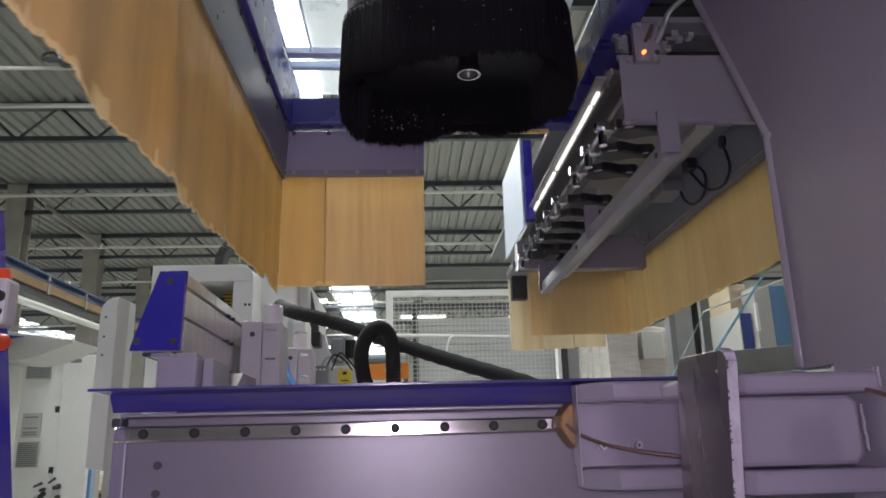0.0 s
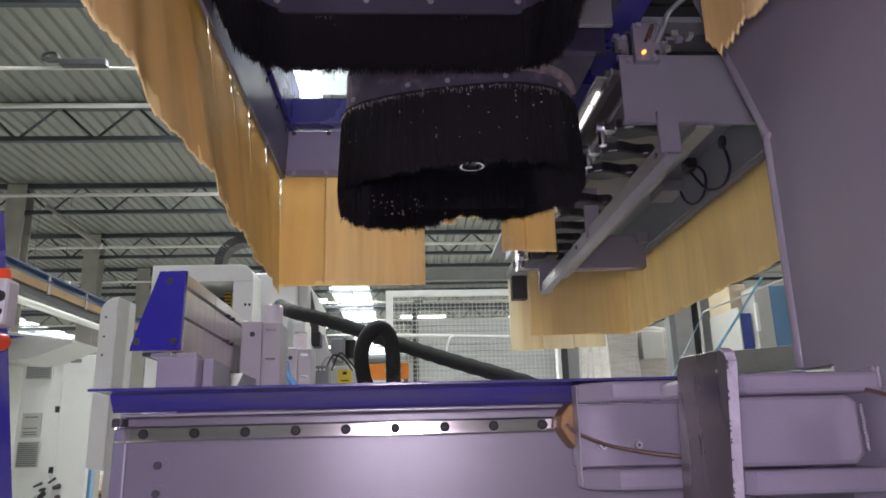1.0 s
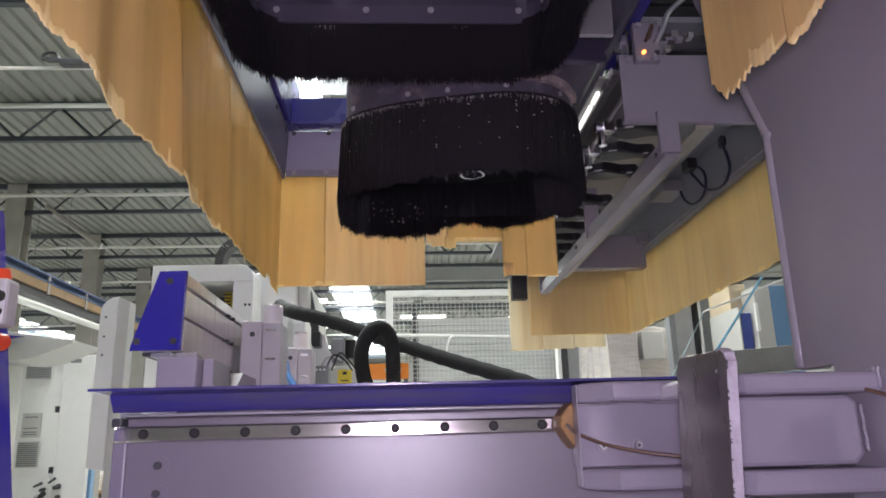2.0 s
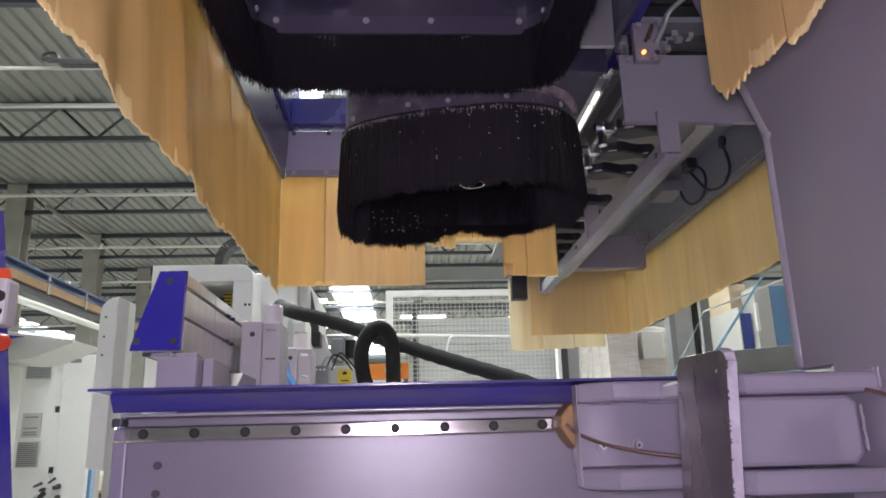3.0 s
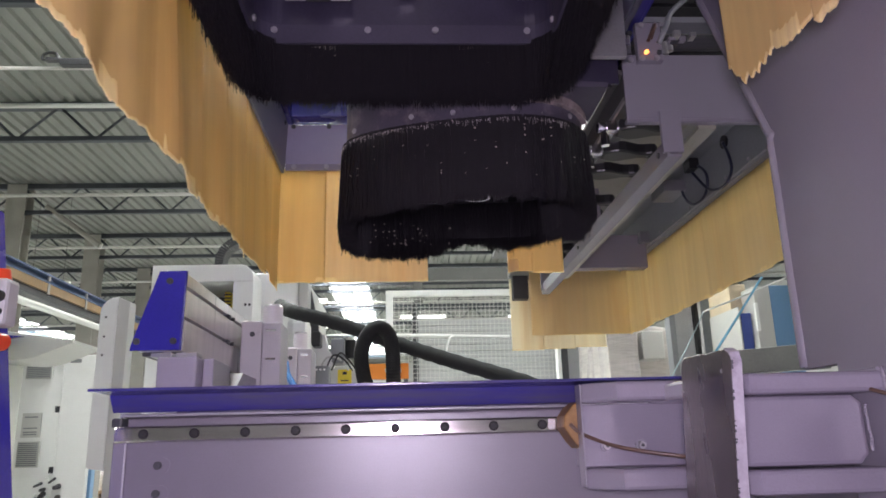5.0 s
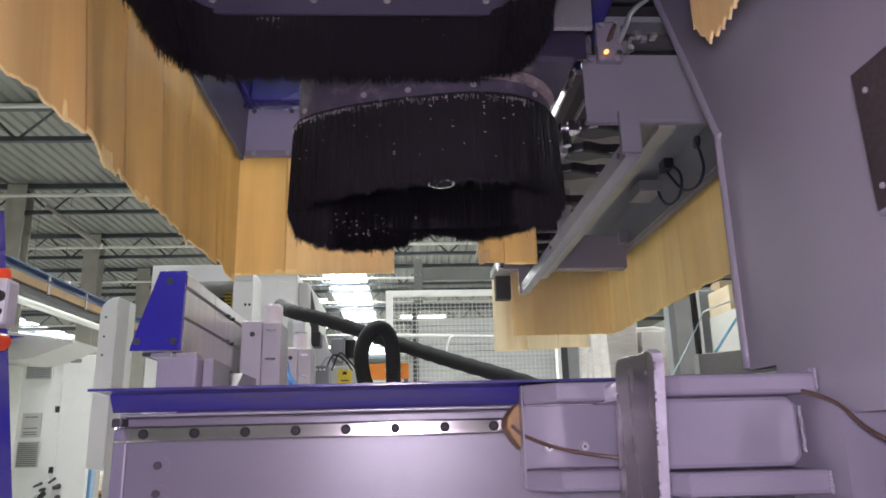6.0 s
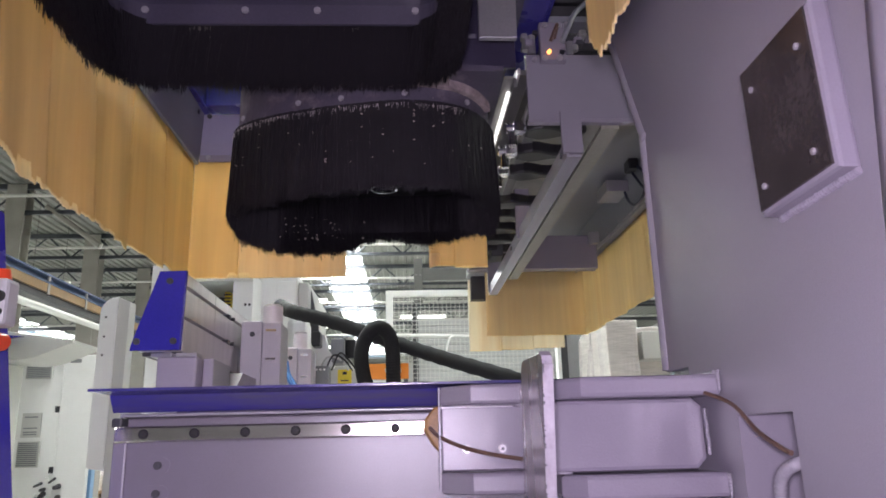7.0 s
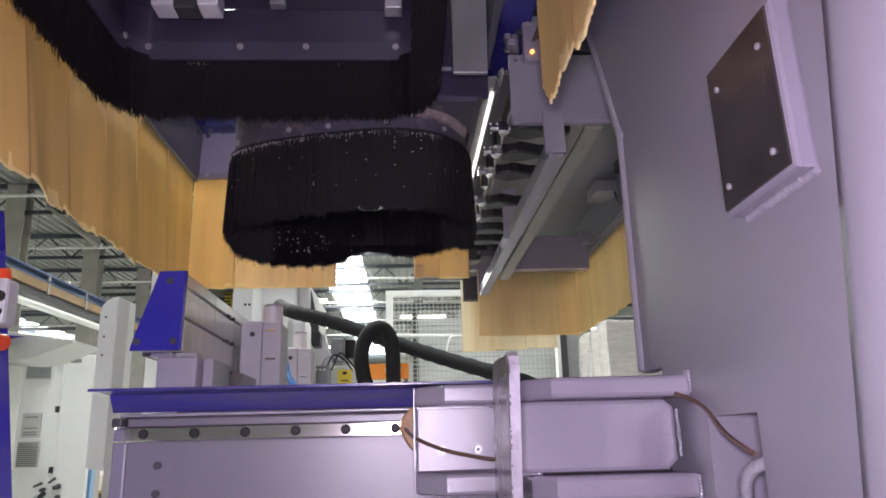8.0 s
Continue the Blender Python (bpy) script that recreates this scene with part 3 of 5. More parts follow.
# ---- gantry leg ----
def weld(points, r=0.004):
    """An uneven bead along a line."""
    line = []
    for p, q in zip(points, points[1:]):
        p, q = Vector(p), Vector(q)
        n = max(3, int((q - p).length / 0.0045))
        line += [p.lerp(q, i / n) + Vector([random.uniform(-1, 1) * r * 0.12 for _ in range(3)]) for i in range(n + 1)]
    return pipe(line, r * 0.62, 8, 4, 0.16)


def gantry_leg():
    t = thing("gantry_leg", (0.7, 0.9, 0.0), "grey painted gantry leg plate with welded slide bracket", "gantry leg")
    X = 0.609
    # upright plate: a slot for cables, a leaning upper edge, and a bent-back side towards the front
    def bend(z):
        return 0.592 - (z - 0.9) * 0.14
    Z0, Z1 = 0.25, 2.70
    prof = [(1.107, 1.044), (1.107, 1.434), (1.303, 1.826), (1.75, Z1), (bend(Z1), Z1), (bend(Z0), Z0), (0.752, Z0), (0.752, 0.972), (0.881, 0.972), (0.881, Z0), (1.02, Z0), (1.02, 1.044)]
    part("leg_plate", prism(prof, "x", X, X + 0.018), PAINT, t)
    part("slot_cover", cube(X + 0.002, X + 0.016, 0.7525, 0.8805, Z0, 0.79), PAINT, t)
    side, rows = bmesh.new(), []
    for k in range(13):
        z = Z0 + (Z1 - Z0) * k / 12
        plan, y, x = [], bend(z), X
        for i in range(9):
            plan.append((x, y))
            turn = math.radians(74) * min(1.0, (i + 0.4) / 7) ** 1.5
            step = 0.012 if i < 7 else 0.32
            x, y = x + math.sin(turn) * step, y - math.cos(turn) * step
        rows.append([side.verts.new((px, py, z)) for px, py in plan] + [side.verts.new((px + 0.02, py, z)) for px, py in reversed(plan)])
    for u, v in zip(rows, rows[1:]):
        for k in range(len(u)):
            j = (k + 1) % len(u)
            side.faces.new((u[k], u[j], v[j], v[k])).smooth = k < 8
    side.faces.new(rows[0][::-1])
    side.faces.new(rows[-1])
    bmesh.ops.recalc_face_normals(side, faces=side.faces)
    part("bent_side", side, PAINT, t, "bent-back side of the leg plate")
    part("rounded_edge", pipe([(X + 0.003, 1.107, 1.047), (X + 0.003, 1.107, 1.2), (X + 0.003, 1.107, 1.42), (X + 0.003, 1.115, 1.452), (X + 0.003, 1.303, 1.826), (X + 0.003, 1.74, 2.68)], 0.0095, 14, 6), PAINT_SMOOTH, t, "rounded plate edge")
    part("outer_box", cube(X + 0.20, X + 0.32, -0.2, 1.0, 0.25, 2.70, 0.01), PAINT, t)
    part("slot_wall", cube(X + 0.0185, X + 0.199, 0.882, 0.894, 0.30, 1.04), PAINT, t)
    part("slot_roof", cube(X + 0.0185, X + 0.199, 0.72, 0.8815, 0.985, 0.995), PAINT, t)
    # unseen cover over the working space, carried by the leg, added to shade it
    part("shade_cover", cube(-0.75, X + 0.32, -0.6, 0.95, 2.705, 2.75, 0.004), PAINT, t, "unseen grey sheet over the working space, added for shade")
    # thick pad welded to the plate, its bare face held by four screws
    pad = part("mounting_pad", prism([(0.722, 1.339), (0.581, 1.341), (0.575, 1.172), (0.718, 1.170)], "x", X - 0.0215, X + 0.001, 0.005), GLOSS_PAINT, t, "thick grey pad welded to the leg")
    part("pad_face", prism([(0.718, 1.335), (0.586, 1.337), (0.580, 1.177), (0.714, 1.175)], "x", X - 0.0235, X - 0.021, 0.0006), mat("bare_dark_steel", (0.10, 0.085, 0.085), rough=0.18, metal=0.55, vary=0.35, scale=7, grain=150, bump=0.05, dirt_sheen=(0.03, 0.026, 0.03), dirt_sheen_amount=1.0), pad, "bare dark steel face")
    side_bolt = bolt_mesh(0.0034, 0.0018, ZINC)
    for y, z in ((0.697, 1.307), (0.604, 1.305), (0.604, 1.198), (0.698, 1.198)):
        piece("bolt", side_bolt, pad, Matrix.Translation((X - 0.0235, y, z)) @ pose(0, 0, 0, 0, 0, -90))
    part("weld_bead", weld([(X - 0.001, 0.716, 1.168), (X - 0.002, 0.576, 1.170)], 0.0065), GLOSS_PAINT, pad, "painted weld bead")
    # slide bracket: two flanges, back plate, end fin
    part("upper_flange", prism([(0.262, 1.165), (0.262, 1.125), (0.305, 1.080), (0.405, 1.080), (0.405, 1.165)], "z", 1.002, 1.031, 0.0055), GLOSS_PAINT, t)
    part("upper_flange", prism([(0.3765, 0.985), (0.43, 0.920), (X - 0.001, 0.920), (X - 0.001, 1.165), (0.3765, 1.165)], "z", 0.999, 1.0255, 0.0055), GLOSS_PAINT, t)
    part("lower_flange", prism([(0.262, 1.165), (0.262, 1.125), (0.305, 1.080), (0.405, 1.080), (0.405, 0.952), (0.43, 0.920), (X - 0.001, 0.920), (X - 0.001, 1.165)], "z", 0.876, 0.906, 0.0055), GLOSS_PAINT, t)
    part("back_plate", cube(0.265, X - 0.001, 1.155, 1.20, 0.907, 1.001, 0.002), GLOSS_PAINT, t)
    part("inner_plate", prism([(0.377, 0.9985), (0.586, 0.9985), (0.599, 0.988), (0.599, 0.921), (0.586, 0.908), (0.377, 0.908)], "y", 0.960, 0.985, 0.006), GLOSS_PAINT, t, "plate welded between the flanges")
    fin = part("fin", prism([(0.818, 1.030), (0.822, 1.040), (0.835, 1.046), (0.955, 1.050), (0.966, 1.046), (0.973, 1.034), (1.01, 0.80), (0.855, 0.80)], "x", 0.3635, 0.3755, 0.0012), mat("rubbed_bracket_fin", (0.13, 0.11, 0.112), rough=0.27, metal=0.75, vary=0.30, scale=9, grain=160, bump=0.05, stretch=(1, 1.6, 0.5), dirt_sheen=(0.07, 0.055, 0.055), dirt_sheen_amount=0.85), t, "upright fin rubbed bare in places")
    part("fin_edge", prism([(0.8160, 1.031), (0.8203, 1.0418), (0.8345, 1.0480), (0.8350, 1.0463), (0.8222, 1.0403), (0.8178, 1.0305), (0.8545, 0.80), (0.8525, 0.80)], "x", 0.3637, 0.3755), mat("pale_edge_paint", (0.36, 0.33, 0.375), rough=0.3, vary=0.15, scale=40, grain=200, dirt_sheen=(0.12, 0.10, 0.10), dirt_sheen_amount=0.5), fin, "pale painted fin edge")
    chips = bmesh.new()
    rng = random.Random(21)
    for k in range(16):
        z = rng.uniform(0.86, 1.03)
        y = 0.8160 + (1.031 - z) * 0.158
        h = rng.uniform(0.0008, 0.003)
        box(chips, 0.3633, 0.3633 + rng.uniform(0.0008, 0.0022), y - 0.0003, y + 0.0012, z - h, z + h)
    part("paint_chips", chips, DARK, fin, "dark chips in the paint", "stuff")
    for y, z in ((0.846, 1.022),):
        part("rivet", rod(bmesh.new(), (0.3634, y, z), (0.3626, y, z), 0.0026, 0.0020, sides=14), STEEL_DULL, fin)
    part("carriage", cube(0.262, 0.40, 1.1665, 1.232, 0.94, 1.006, 0.003), STEEL_DULL, t, "linear bearing carriage")
    part("wiper", prism([(0.240, 0.985), (0.252, 1.000), (0.2615, 1.006), (0.2615, 0.935), (0.252, 0.945), (0.238, 0.968)], "y", 1.15, 1.215, 0.003), GREASE, t, "brown greasy rail wiper")
    for x in (0.302, 0.357):
        washer = part("washer", rod(bmesh.new(), (x, 1.1545, 0.938), (x, 1.152, 0.938), 0.0092, sides=20), PAINT_SMOOTH, t)
        part("bolt", rod(bmesh.new(), (x, 1.1515, 0.938), (x, 1.145, 0.938), 0.0062, 0.0056, sides=16), STEEL_DULL, t, "steel socket screw")
        part("socket", rod(bmesh.new(), (x, 1.1449, 0.938), (x, 1.1443, 0.938), 0.0027, sides=6), DARK, t)
    part("end_plate", cube(0.2590, 0.2618, 1.122, 1.1545, 0.880, 1.030, 0.0008), PAINT_SMOOTH, t)
    for run, r in (([(0.600, 0.958, 0.985), (0.601, 0.958, 0.925)], 0.004), ([(X - 0.003, 0.918, 1.030), (X - 0.003, 0.918, 1.003)], 0.004), ([(X - 0.003, 0.918, 0.904), (X - 0.003, 0.918, 0.877)], 0.004),
                   ([(X - 0.004, 0.925, 1.027), (X - 0.004, 1.10, 1.027)], 0.005), ([(0.38, 0.958, 0.908), (0.42, 0.958, 0.908)], 0.003)):
        part("weld_bead", weld(run, r), PAINT_SMOOTH, t, "painted weld bead")
    part("slot_recess", prism([(0.325 + 0.022 * math.cos(a), 1.125 + 0.012 * math.sin(a)) for a in (k * math.tau / 16 for k in range(16))], "z", 0.9055, 0.9068), DARK, t, "oval slot in the flange")
    part("grease_cable", pipe([(0.246, 1.145, 0.972), (0.262, 1.14, 0.957), (0.30, 1.12, 0.940), (0.34, 1.10, 0.930), (0.39, 1.08, 0.922), (0.42, 1.08, 0.92)], 0.0029), COPPER, t, "thin brown lubrication line")
    part("grease_cable", pipe([(0.585, 0.93, 1.005), (X - 0.006, 0.88, 0.985), (X - 0.008, 0.82, 0.953), (X - 0.008, 0.77, 0.935), (X - 0.006, 0.755, 0.93)], 0.0027), COPPER, t, "brown cable into the pocket")
    part("conduit", pipe([(X + 0.02, 0.86, 0.82), (X + 0.006, 0.815, 0.868), (X - 0.004, 0.785, 0.905), (X + 0.004, 0.762, 0.92), (X + 0.03, 0.745, 0.925)], 0.0070, 12, 26, 0.05), PAINT_SMOOTH, t, "pale ribbed conduit")
    return t


LEG = gantry_leg()


# ---- tool rack on the gantry ----
def gripper():
    """One tool gripper fork with a chrome head; it points along +x, origin at its root."""
    bm = bmesh.new()
    knots = [(0.0, 0.020), (0.015, 0.030), (0.035, 0.037), (0.055, 0.034), (0.075, 0.024), (0.092, 0.016), (0.108, 0.015), (0.122, 0.019), (0.134, 0.017), (0.142, 0.008)]
    prism([(x, -w) for x, w in knots] + [(x, w) for x, w in reversed(knots)], "z", -0.016, 0.014, 0.006, bm)
    rod(bm, (0.118, 0, -0.017), (0.118, 0, -0.019), 0.006, sides=8)
    rod(bm, (0.048, 0, -0.0155), (0.048, 0, 0.0155), 0.017, sides=16)
    fork = mesh_of(bm, "gripper", BLACK)
    bm = bmesh.new()
    rod(bm, (-0.045, 0, 0), (0.0, 0, 0), 0.013, sides=14)
    rod(bm, (-0.03, 0, -0.012), (-0.03, 0, -0.045), 0.010, sides=12)
    box(bm, -0.028, -0.004, -0.016, 0.016, -0.012, 0.012)
    return fork, mesh_of(bm, "chrome_head", CHROME)


def jagged_sheet(u0, u1, z0, z1, thick, seed, rough_edge=0.012, n=None, wave=0.0, edge=0.003, phase=None, foot=None):
    """A hanging sheet in the plane y = 0 from u0 to u1, torn along its lower edge; foot gives the height of that edge along it."""
    rng = random.Random(seed)
    n = n or max(6, int((u1 - u0) / (0.0028 if rough_edge > 0.003 else 0.007)))
    cols = []
    bm = bmesh.new()
    drop, tooth, left, pale = 0.0, 0.0, 0, 1.0
    for i in range(n + 1):
        u = u0 + (u1 - u0) * i / n
        drop = 0.90 * drop + rng.uniform(-1, 1) * rough_edge * 0.30
        left -= 1
        if left <= 0:
            left, tooth, pale = rng.choice((3, 5, 9, 16, 26)), rng.uniform(-0.8, 0.8) * rough_edge, rng.choice((0.4, 0.6, 0.9, 1.3, 2.0, 4.5))
        e = (foot(u) if foot else z0) + drop + tooth + rng.uniform(-0.15, 0.15) * rough_edge
        zs = [z1, z1 * 0.66 + z0 * 0.34, z1 * 0.33 + z0 * 0.67, e + edge * pale, e]
        w = [wave * (math.sin(u * 23 + seed) if phase is None else math.sin((u + phase) * 17) + 0.6 * math.sin((u + phase) * 41 + 1)) * k for k in (0, 0.4, 0.8, 1.0, 1.0)]
        cols.append([(bm.verts.new((u, -thick / 2 + o, z)), bm.verts.new((u, thick / 2 + o, z))) for z, o in zip(zs, w)])
    for a, b in zip(cols, cols[1:]):
        for k in range(4):
            for f in (bm.faces.new((a[k][0], a[k + 1][0], b[k + 1][0], b[k][0])), bm.faces.new((a[k][1], b[k][1], b[k + 1][1], a[k + 1][1]))):
                f.smooth, f.material_index = True, int(k == 3)
        bm.faces.new((a[4][0], a[4][1], b[4][1], b[4][0])).material_index = 1
        bm.faces.new((a[0][0], b[0][0], b[0][1], a[0][1]))
    for c in (cols[0], cols[-1]):
        for k in range(4):
            bm.faces.new((c[k][0], c[k][1], c[k + 1][1], c[k + 1][0]))
    bmesh.ops.recalc_face_normals(bm, faces=bm.faces)
    return bm


def turned(bm, m):
    bmesh.ops.transform(bm, matrix=m, verts=bm.verts)
    return bm


def tool_rack():
    t = thing("tool_rack", (0.65, 2.1, 1.5), "grey tool magazine with black grippers behind amber curtains", "tool rack")
    part("near_box", cube(0.484, 0.80, 1.445, 1.455, 1.622, 1.777, 0.002), PAINT_SMOOTH, t)
    part("near_box_lip", cube(0.482, 0.80, 1.441, 1.460, 1.612, 1.6215, 0.002), PAINT, t)
    part("far_box", cube(0.48, 1.035, 2.99, 3.05, 1.650, 1.795, 0.002), PAINT_SMOOTH, t)
    part("lid_plate", cube(0.465, 1.10, 1.51, 3.80, 1.90, 1.915), GREY, t)
    part("back_channel", prism([(0.505, 1.66), (0.530, 1.66), (0.530, 1.772), (0.470, 1.772), (0.470, 1.760), (0.505, 1.760)], "y", 1.505, 2.895), STEELWORK, t, "olive-grey rack channel")
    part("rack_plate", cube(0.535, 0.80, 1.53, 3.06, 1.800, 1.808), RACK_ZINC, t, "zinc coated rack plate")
    part("skirt_plate", cube(1.045, 1.053, 1.46, 3.45, 1.735, 1.899), GREY, t, "dark grey inner skirt plate")
    # lower protective bar on three struts
    part("guard_bar", prism([(0.556, 1.525), (0.588, 1.525), (0.588, 1.531), (0.562, 1.531), (0.562, 1.565), (0.556, 1.565)], "y", 1.425, 2.92), PAINT_SMOOTH, t, "angled guard bar")
    for y, top in ((1.42, 1.63), (2.09, 1.69), (2.88, 1.68)):
        part("strut", cube(0.548, 0.592, y, y + 0.012, 1.534, top, 0.001), PAINT_SMOOTH, t)
    for y in (2.25, 1.47):
        piece("bolt", BOLT_DARK, t, Matrix.Translation((0.555, y, 1.545)) @ pose(0, 0, 0, 0, 0, -90))
    part("inner_bar", cube(0.645, 0.684, 1.456, 2.98, 1.603, 1.611), mat("olive_zinc_bar", (0.27, 0.26, 0.215), rough=0.45, metal=0.2, vary=0.15, scale=5, grain=120), t, "zinc coated inner strip")
    part("cross_block", cube(0.96, 1.044, 2.52, 2.66, 1.83, 1.875, 0.003), STEEL_DULL, t)
    fork, head = gripper()
    for y in (1.56, 1.70, 1.84, 2.09, 2.23, 2.37, 2.51, 2.65, 2.79):
        g = piece("gripper", fork, t, Matrix.Translation((0.495, y, 1.652)))
        h = new("chrome_head", head)
        h.parent = g
    # these strips glow in place of skylight reflected by the guide rail
    for a, b in ((1.53, 1.585), (1.60, 1.76), (1.775, 1.84), (1.85, 2.02), (2.05, 2.18), (2.20, 2.29), (2.32, 2.50)):
        part("led_strip", cube(0.452, 0.459, a, b, 1.722, 1.730), RAIL_GLINT, t, "glowing white strip for daylight on the rail")
    part("rail_profile", cube(0.4705, 0.476, 1.47, 2.88, 1.742, 1.758, 0.001), PROFILE, t, "thin aluminium rail profile")
    part("rail_profile", cube(0.4985, 0.504, 1.47, 2.88, 1.690, 1.702, 0.001), PROFILE, t, "thin aluminium rail profile")
    part("strip_holder", cube(0.460, 0.468, 1.48, 2.60, 1.716, 1.738), STEELWORK, t)
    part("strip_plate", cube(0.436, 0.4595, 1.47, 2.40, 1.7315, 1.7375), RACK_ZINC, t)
    for dx in (0, 0.015):
        part("valve", cube(0.475 + dx * 4, 0.52 + dx * 4, 2.62, 2.70, 1.60 + dx, 1.655 + dx, 0.003), DARK, t)
    fold = [(1.57 - 0.014 * (k % 2), 1.792 + 0.02 * k) for k in range(29)]
    part("bellows", prism(fold + [(1.66, fold[-1][1]), (1.66, fold[0][1])], "x", 0.545, 0.86), BLACK, t, "black folded bellows")
    # sensor block with a glowing indicator
    s = part("sensor_block", cube(0.515, 0.572, 1.425, 1.444, 1.752, 1.846, 0.002), PAINT_SMOOTH, t)
    part("indicator", rod(bmesh.new(), (0.533, 1.424, 1.771), (0.533, 1.416, 1.769), 0.0042, sides=14), WARM_GLOW, s, "glowing orange indicator")
    part("lens", rod(bmesh.new(), (0.561, 1.424, 1.769), (0.561, 1.418, 1.768), 0.006, sides=14), CHROME, s)
    for x, z in ((0.527, 1.838), (0.560, 1.838), (0.524, 1.757), (0.556, 1.757)):
        piece("bolt", BOLT, s, Matrix.Translation((x, 1.4245, z)))
    for k, x in enumerate((0.500, 0.488, 0.585, 0.597)):
        part("fitting", rod(bmesh.new(), (x, 1.45, 1.779 + 0.01 * (k % 2)), (x, 1.45, 1.825 - 0.008 * k), 0.009, sides=10), STEEL_DULL, t)
    part("sensor_cable", pipe([(0.545, 1.418, 1.80), (0.55, 1.40, 1.825), (0.535, 1.41, 1.79)], 0.004), COPPER, t, "ochre sensor leads")
    part("sensor_cable", pipe([(0.561, 1.418, 1.79), (0.575, 1.40, 1.82), (0.60, 1.42, 1.87), (0.66, 1.44, 1.93)], 0.006), GREY, t)
    rng = random.Random(12)
    for k in range(16):
        x, z = (rng.uniform(0.486, 0.512), rng.uniform(1.782, 1.842)) if k % 2 else (rng.uniform(0.580, 0.66), rng.uniform(1.782, 1.86))
        d = rng.uniform(0.005, 0.010)
        part("fitting", cube(x - d, x + d, 1.44 + rng.uniform(0, 0.03), 1.475, z - d * 0.8, z + d * 0.8, 0.0015), (STEEL_DULL, DARK, PAINT_SMOOTH)[k % 3], t)
    part("air_pipe", rod(bmesh.new(), (0.57, 1.50, 1.84), (0.74, 1.50, 1.84), 0.020), DARK, t)
    piece("bolt", BOLT, t, Matrix.Translation((0.504, 1.444, 1.763)))
    navy = mat("navy_sensor_cable", (0.018, 0.022, 0.05), rough=0.35, vary=0.2)
    part("cable_grommet", rod(bmesh.new(), (1.044, 2.166, 1.873), (1.036, 2.166, 1.873), 0.022, sides=16), BLACK, t)
    part("hose_loop", pipe([(1.036, 2.166, 1.873), (1.03, 2.124, 1.81), (1.03, 2.118, 1.76), (1.03, 2.164, 1.73), (1.03, 2.242, 1.736), (1.03, 2.316, 1.77), (1.02, 2.40, 1.86)], 0.005), navy, t, "looped navy cable")
    part("hose_loop", pipe([(1.03, 2.40, 1.895), (1.03, 2.31, 1.824), (1.03, 2.307, 1.771), (1.03, 2.354, 1.743), (1.03, 2.435, 1.749), (1.03, 2.503, 1.793), (1.03, 2.541, 1.86)], 0.005), navy, t, "looped navy cable")
    part("cable_plug", cube(1.0, 1.035, 2.36, 2.42, 1.86, 1.899, 0.004), BLACK, t)
    for k in range(12):
        piece("bolt", BOLT, t, Matrix.Translation((1.0445, 1.55 + 0.16 * k, 1.760)) @ pose(0, 0, 0, 0, 0, -90))
    part("corner_bracket", cube(1.00, 1.04, 2.95, 2.985, 1.75, 1.80, 0.003), STEEL_DULL, t)
    # blue side sheet with a white face
    part("side_sheet", cube(0.418, 0.424, 2.43, 2.90, 1.67, 2.005), SHEET, t, "blue-white side sheet")
    part("side_edge", cube(0.426, 0.456, 2.40, 2.44, 1.69, 1.985), BLUE, t, "blue side post")
    part("side_foot", cube(0.548, 0.625, 3.63, 3.69, 1.645, 1.765), DARK, t)
    # curtains round the magazine
    for i in range(2):
        y0 = 1.55 + i * 0.95
        part("curtain_strip", turned(jagged_sheet(0, 0.955, 1.428, 1.742, 0.003, 40 + i, 0.001, wave=0.006, phase=y0), Matrix.Translation((1.080 + 0.003 * (i % 2), y0, 0)) @ pose(0, 0, 0, 0, 0, 90)), CURTAIN_RACK, t)
    part("curtain_strip", turned(jagged_sheet(0, 0.487, 1.432, 1.765, 0.003, 60, 0.001, wave=0.004, phase=0.3), Matrix.Translation((0.600, 3.45, 0))), CURTAIN_RACK, t)
    for i in range(3):
        part("curtain_strip", turned(jagged_sheet(0, 0.165, 1.390 + 0.006 * i, 1.76, 0.003, 70 + i, 0.001), Matrix.Translation((0.537 + i * 0.162, 3.70 + 0.003 * (i % 2), 0))), CURTAIN_CREAM, t)
    part("curtain_flange", cube(1.036, 1.10, 1.46, 3.45, 1.7425, 1.750), GREY, t)
    part("curtain_rail", cube(0.53, 1.10, 3.46, 3.69, 1.766, 1.80), GREY, t)
    return t


RACK = tool_rack()


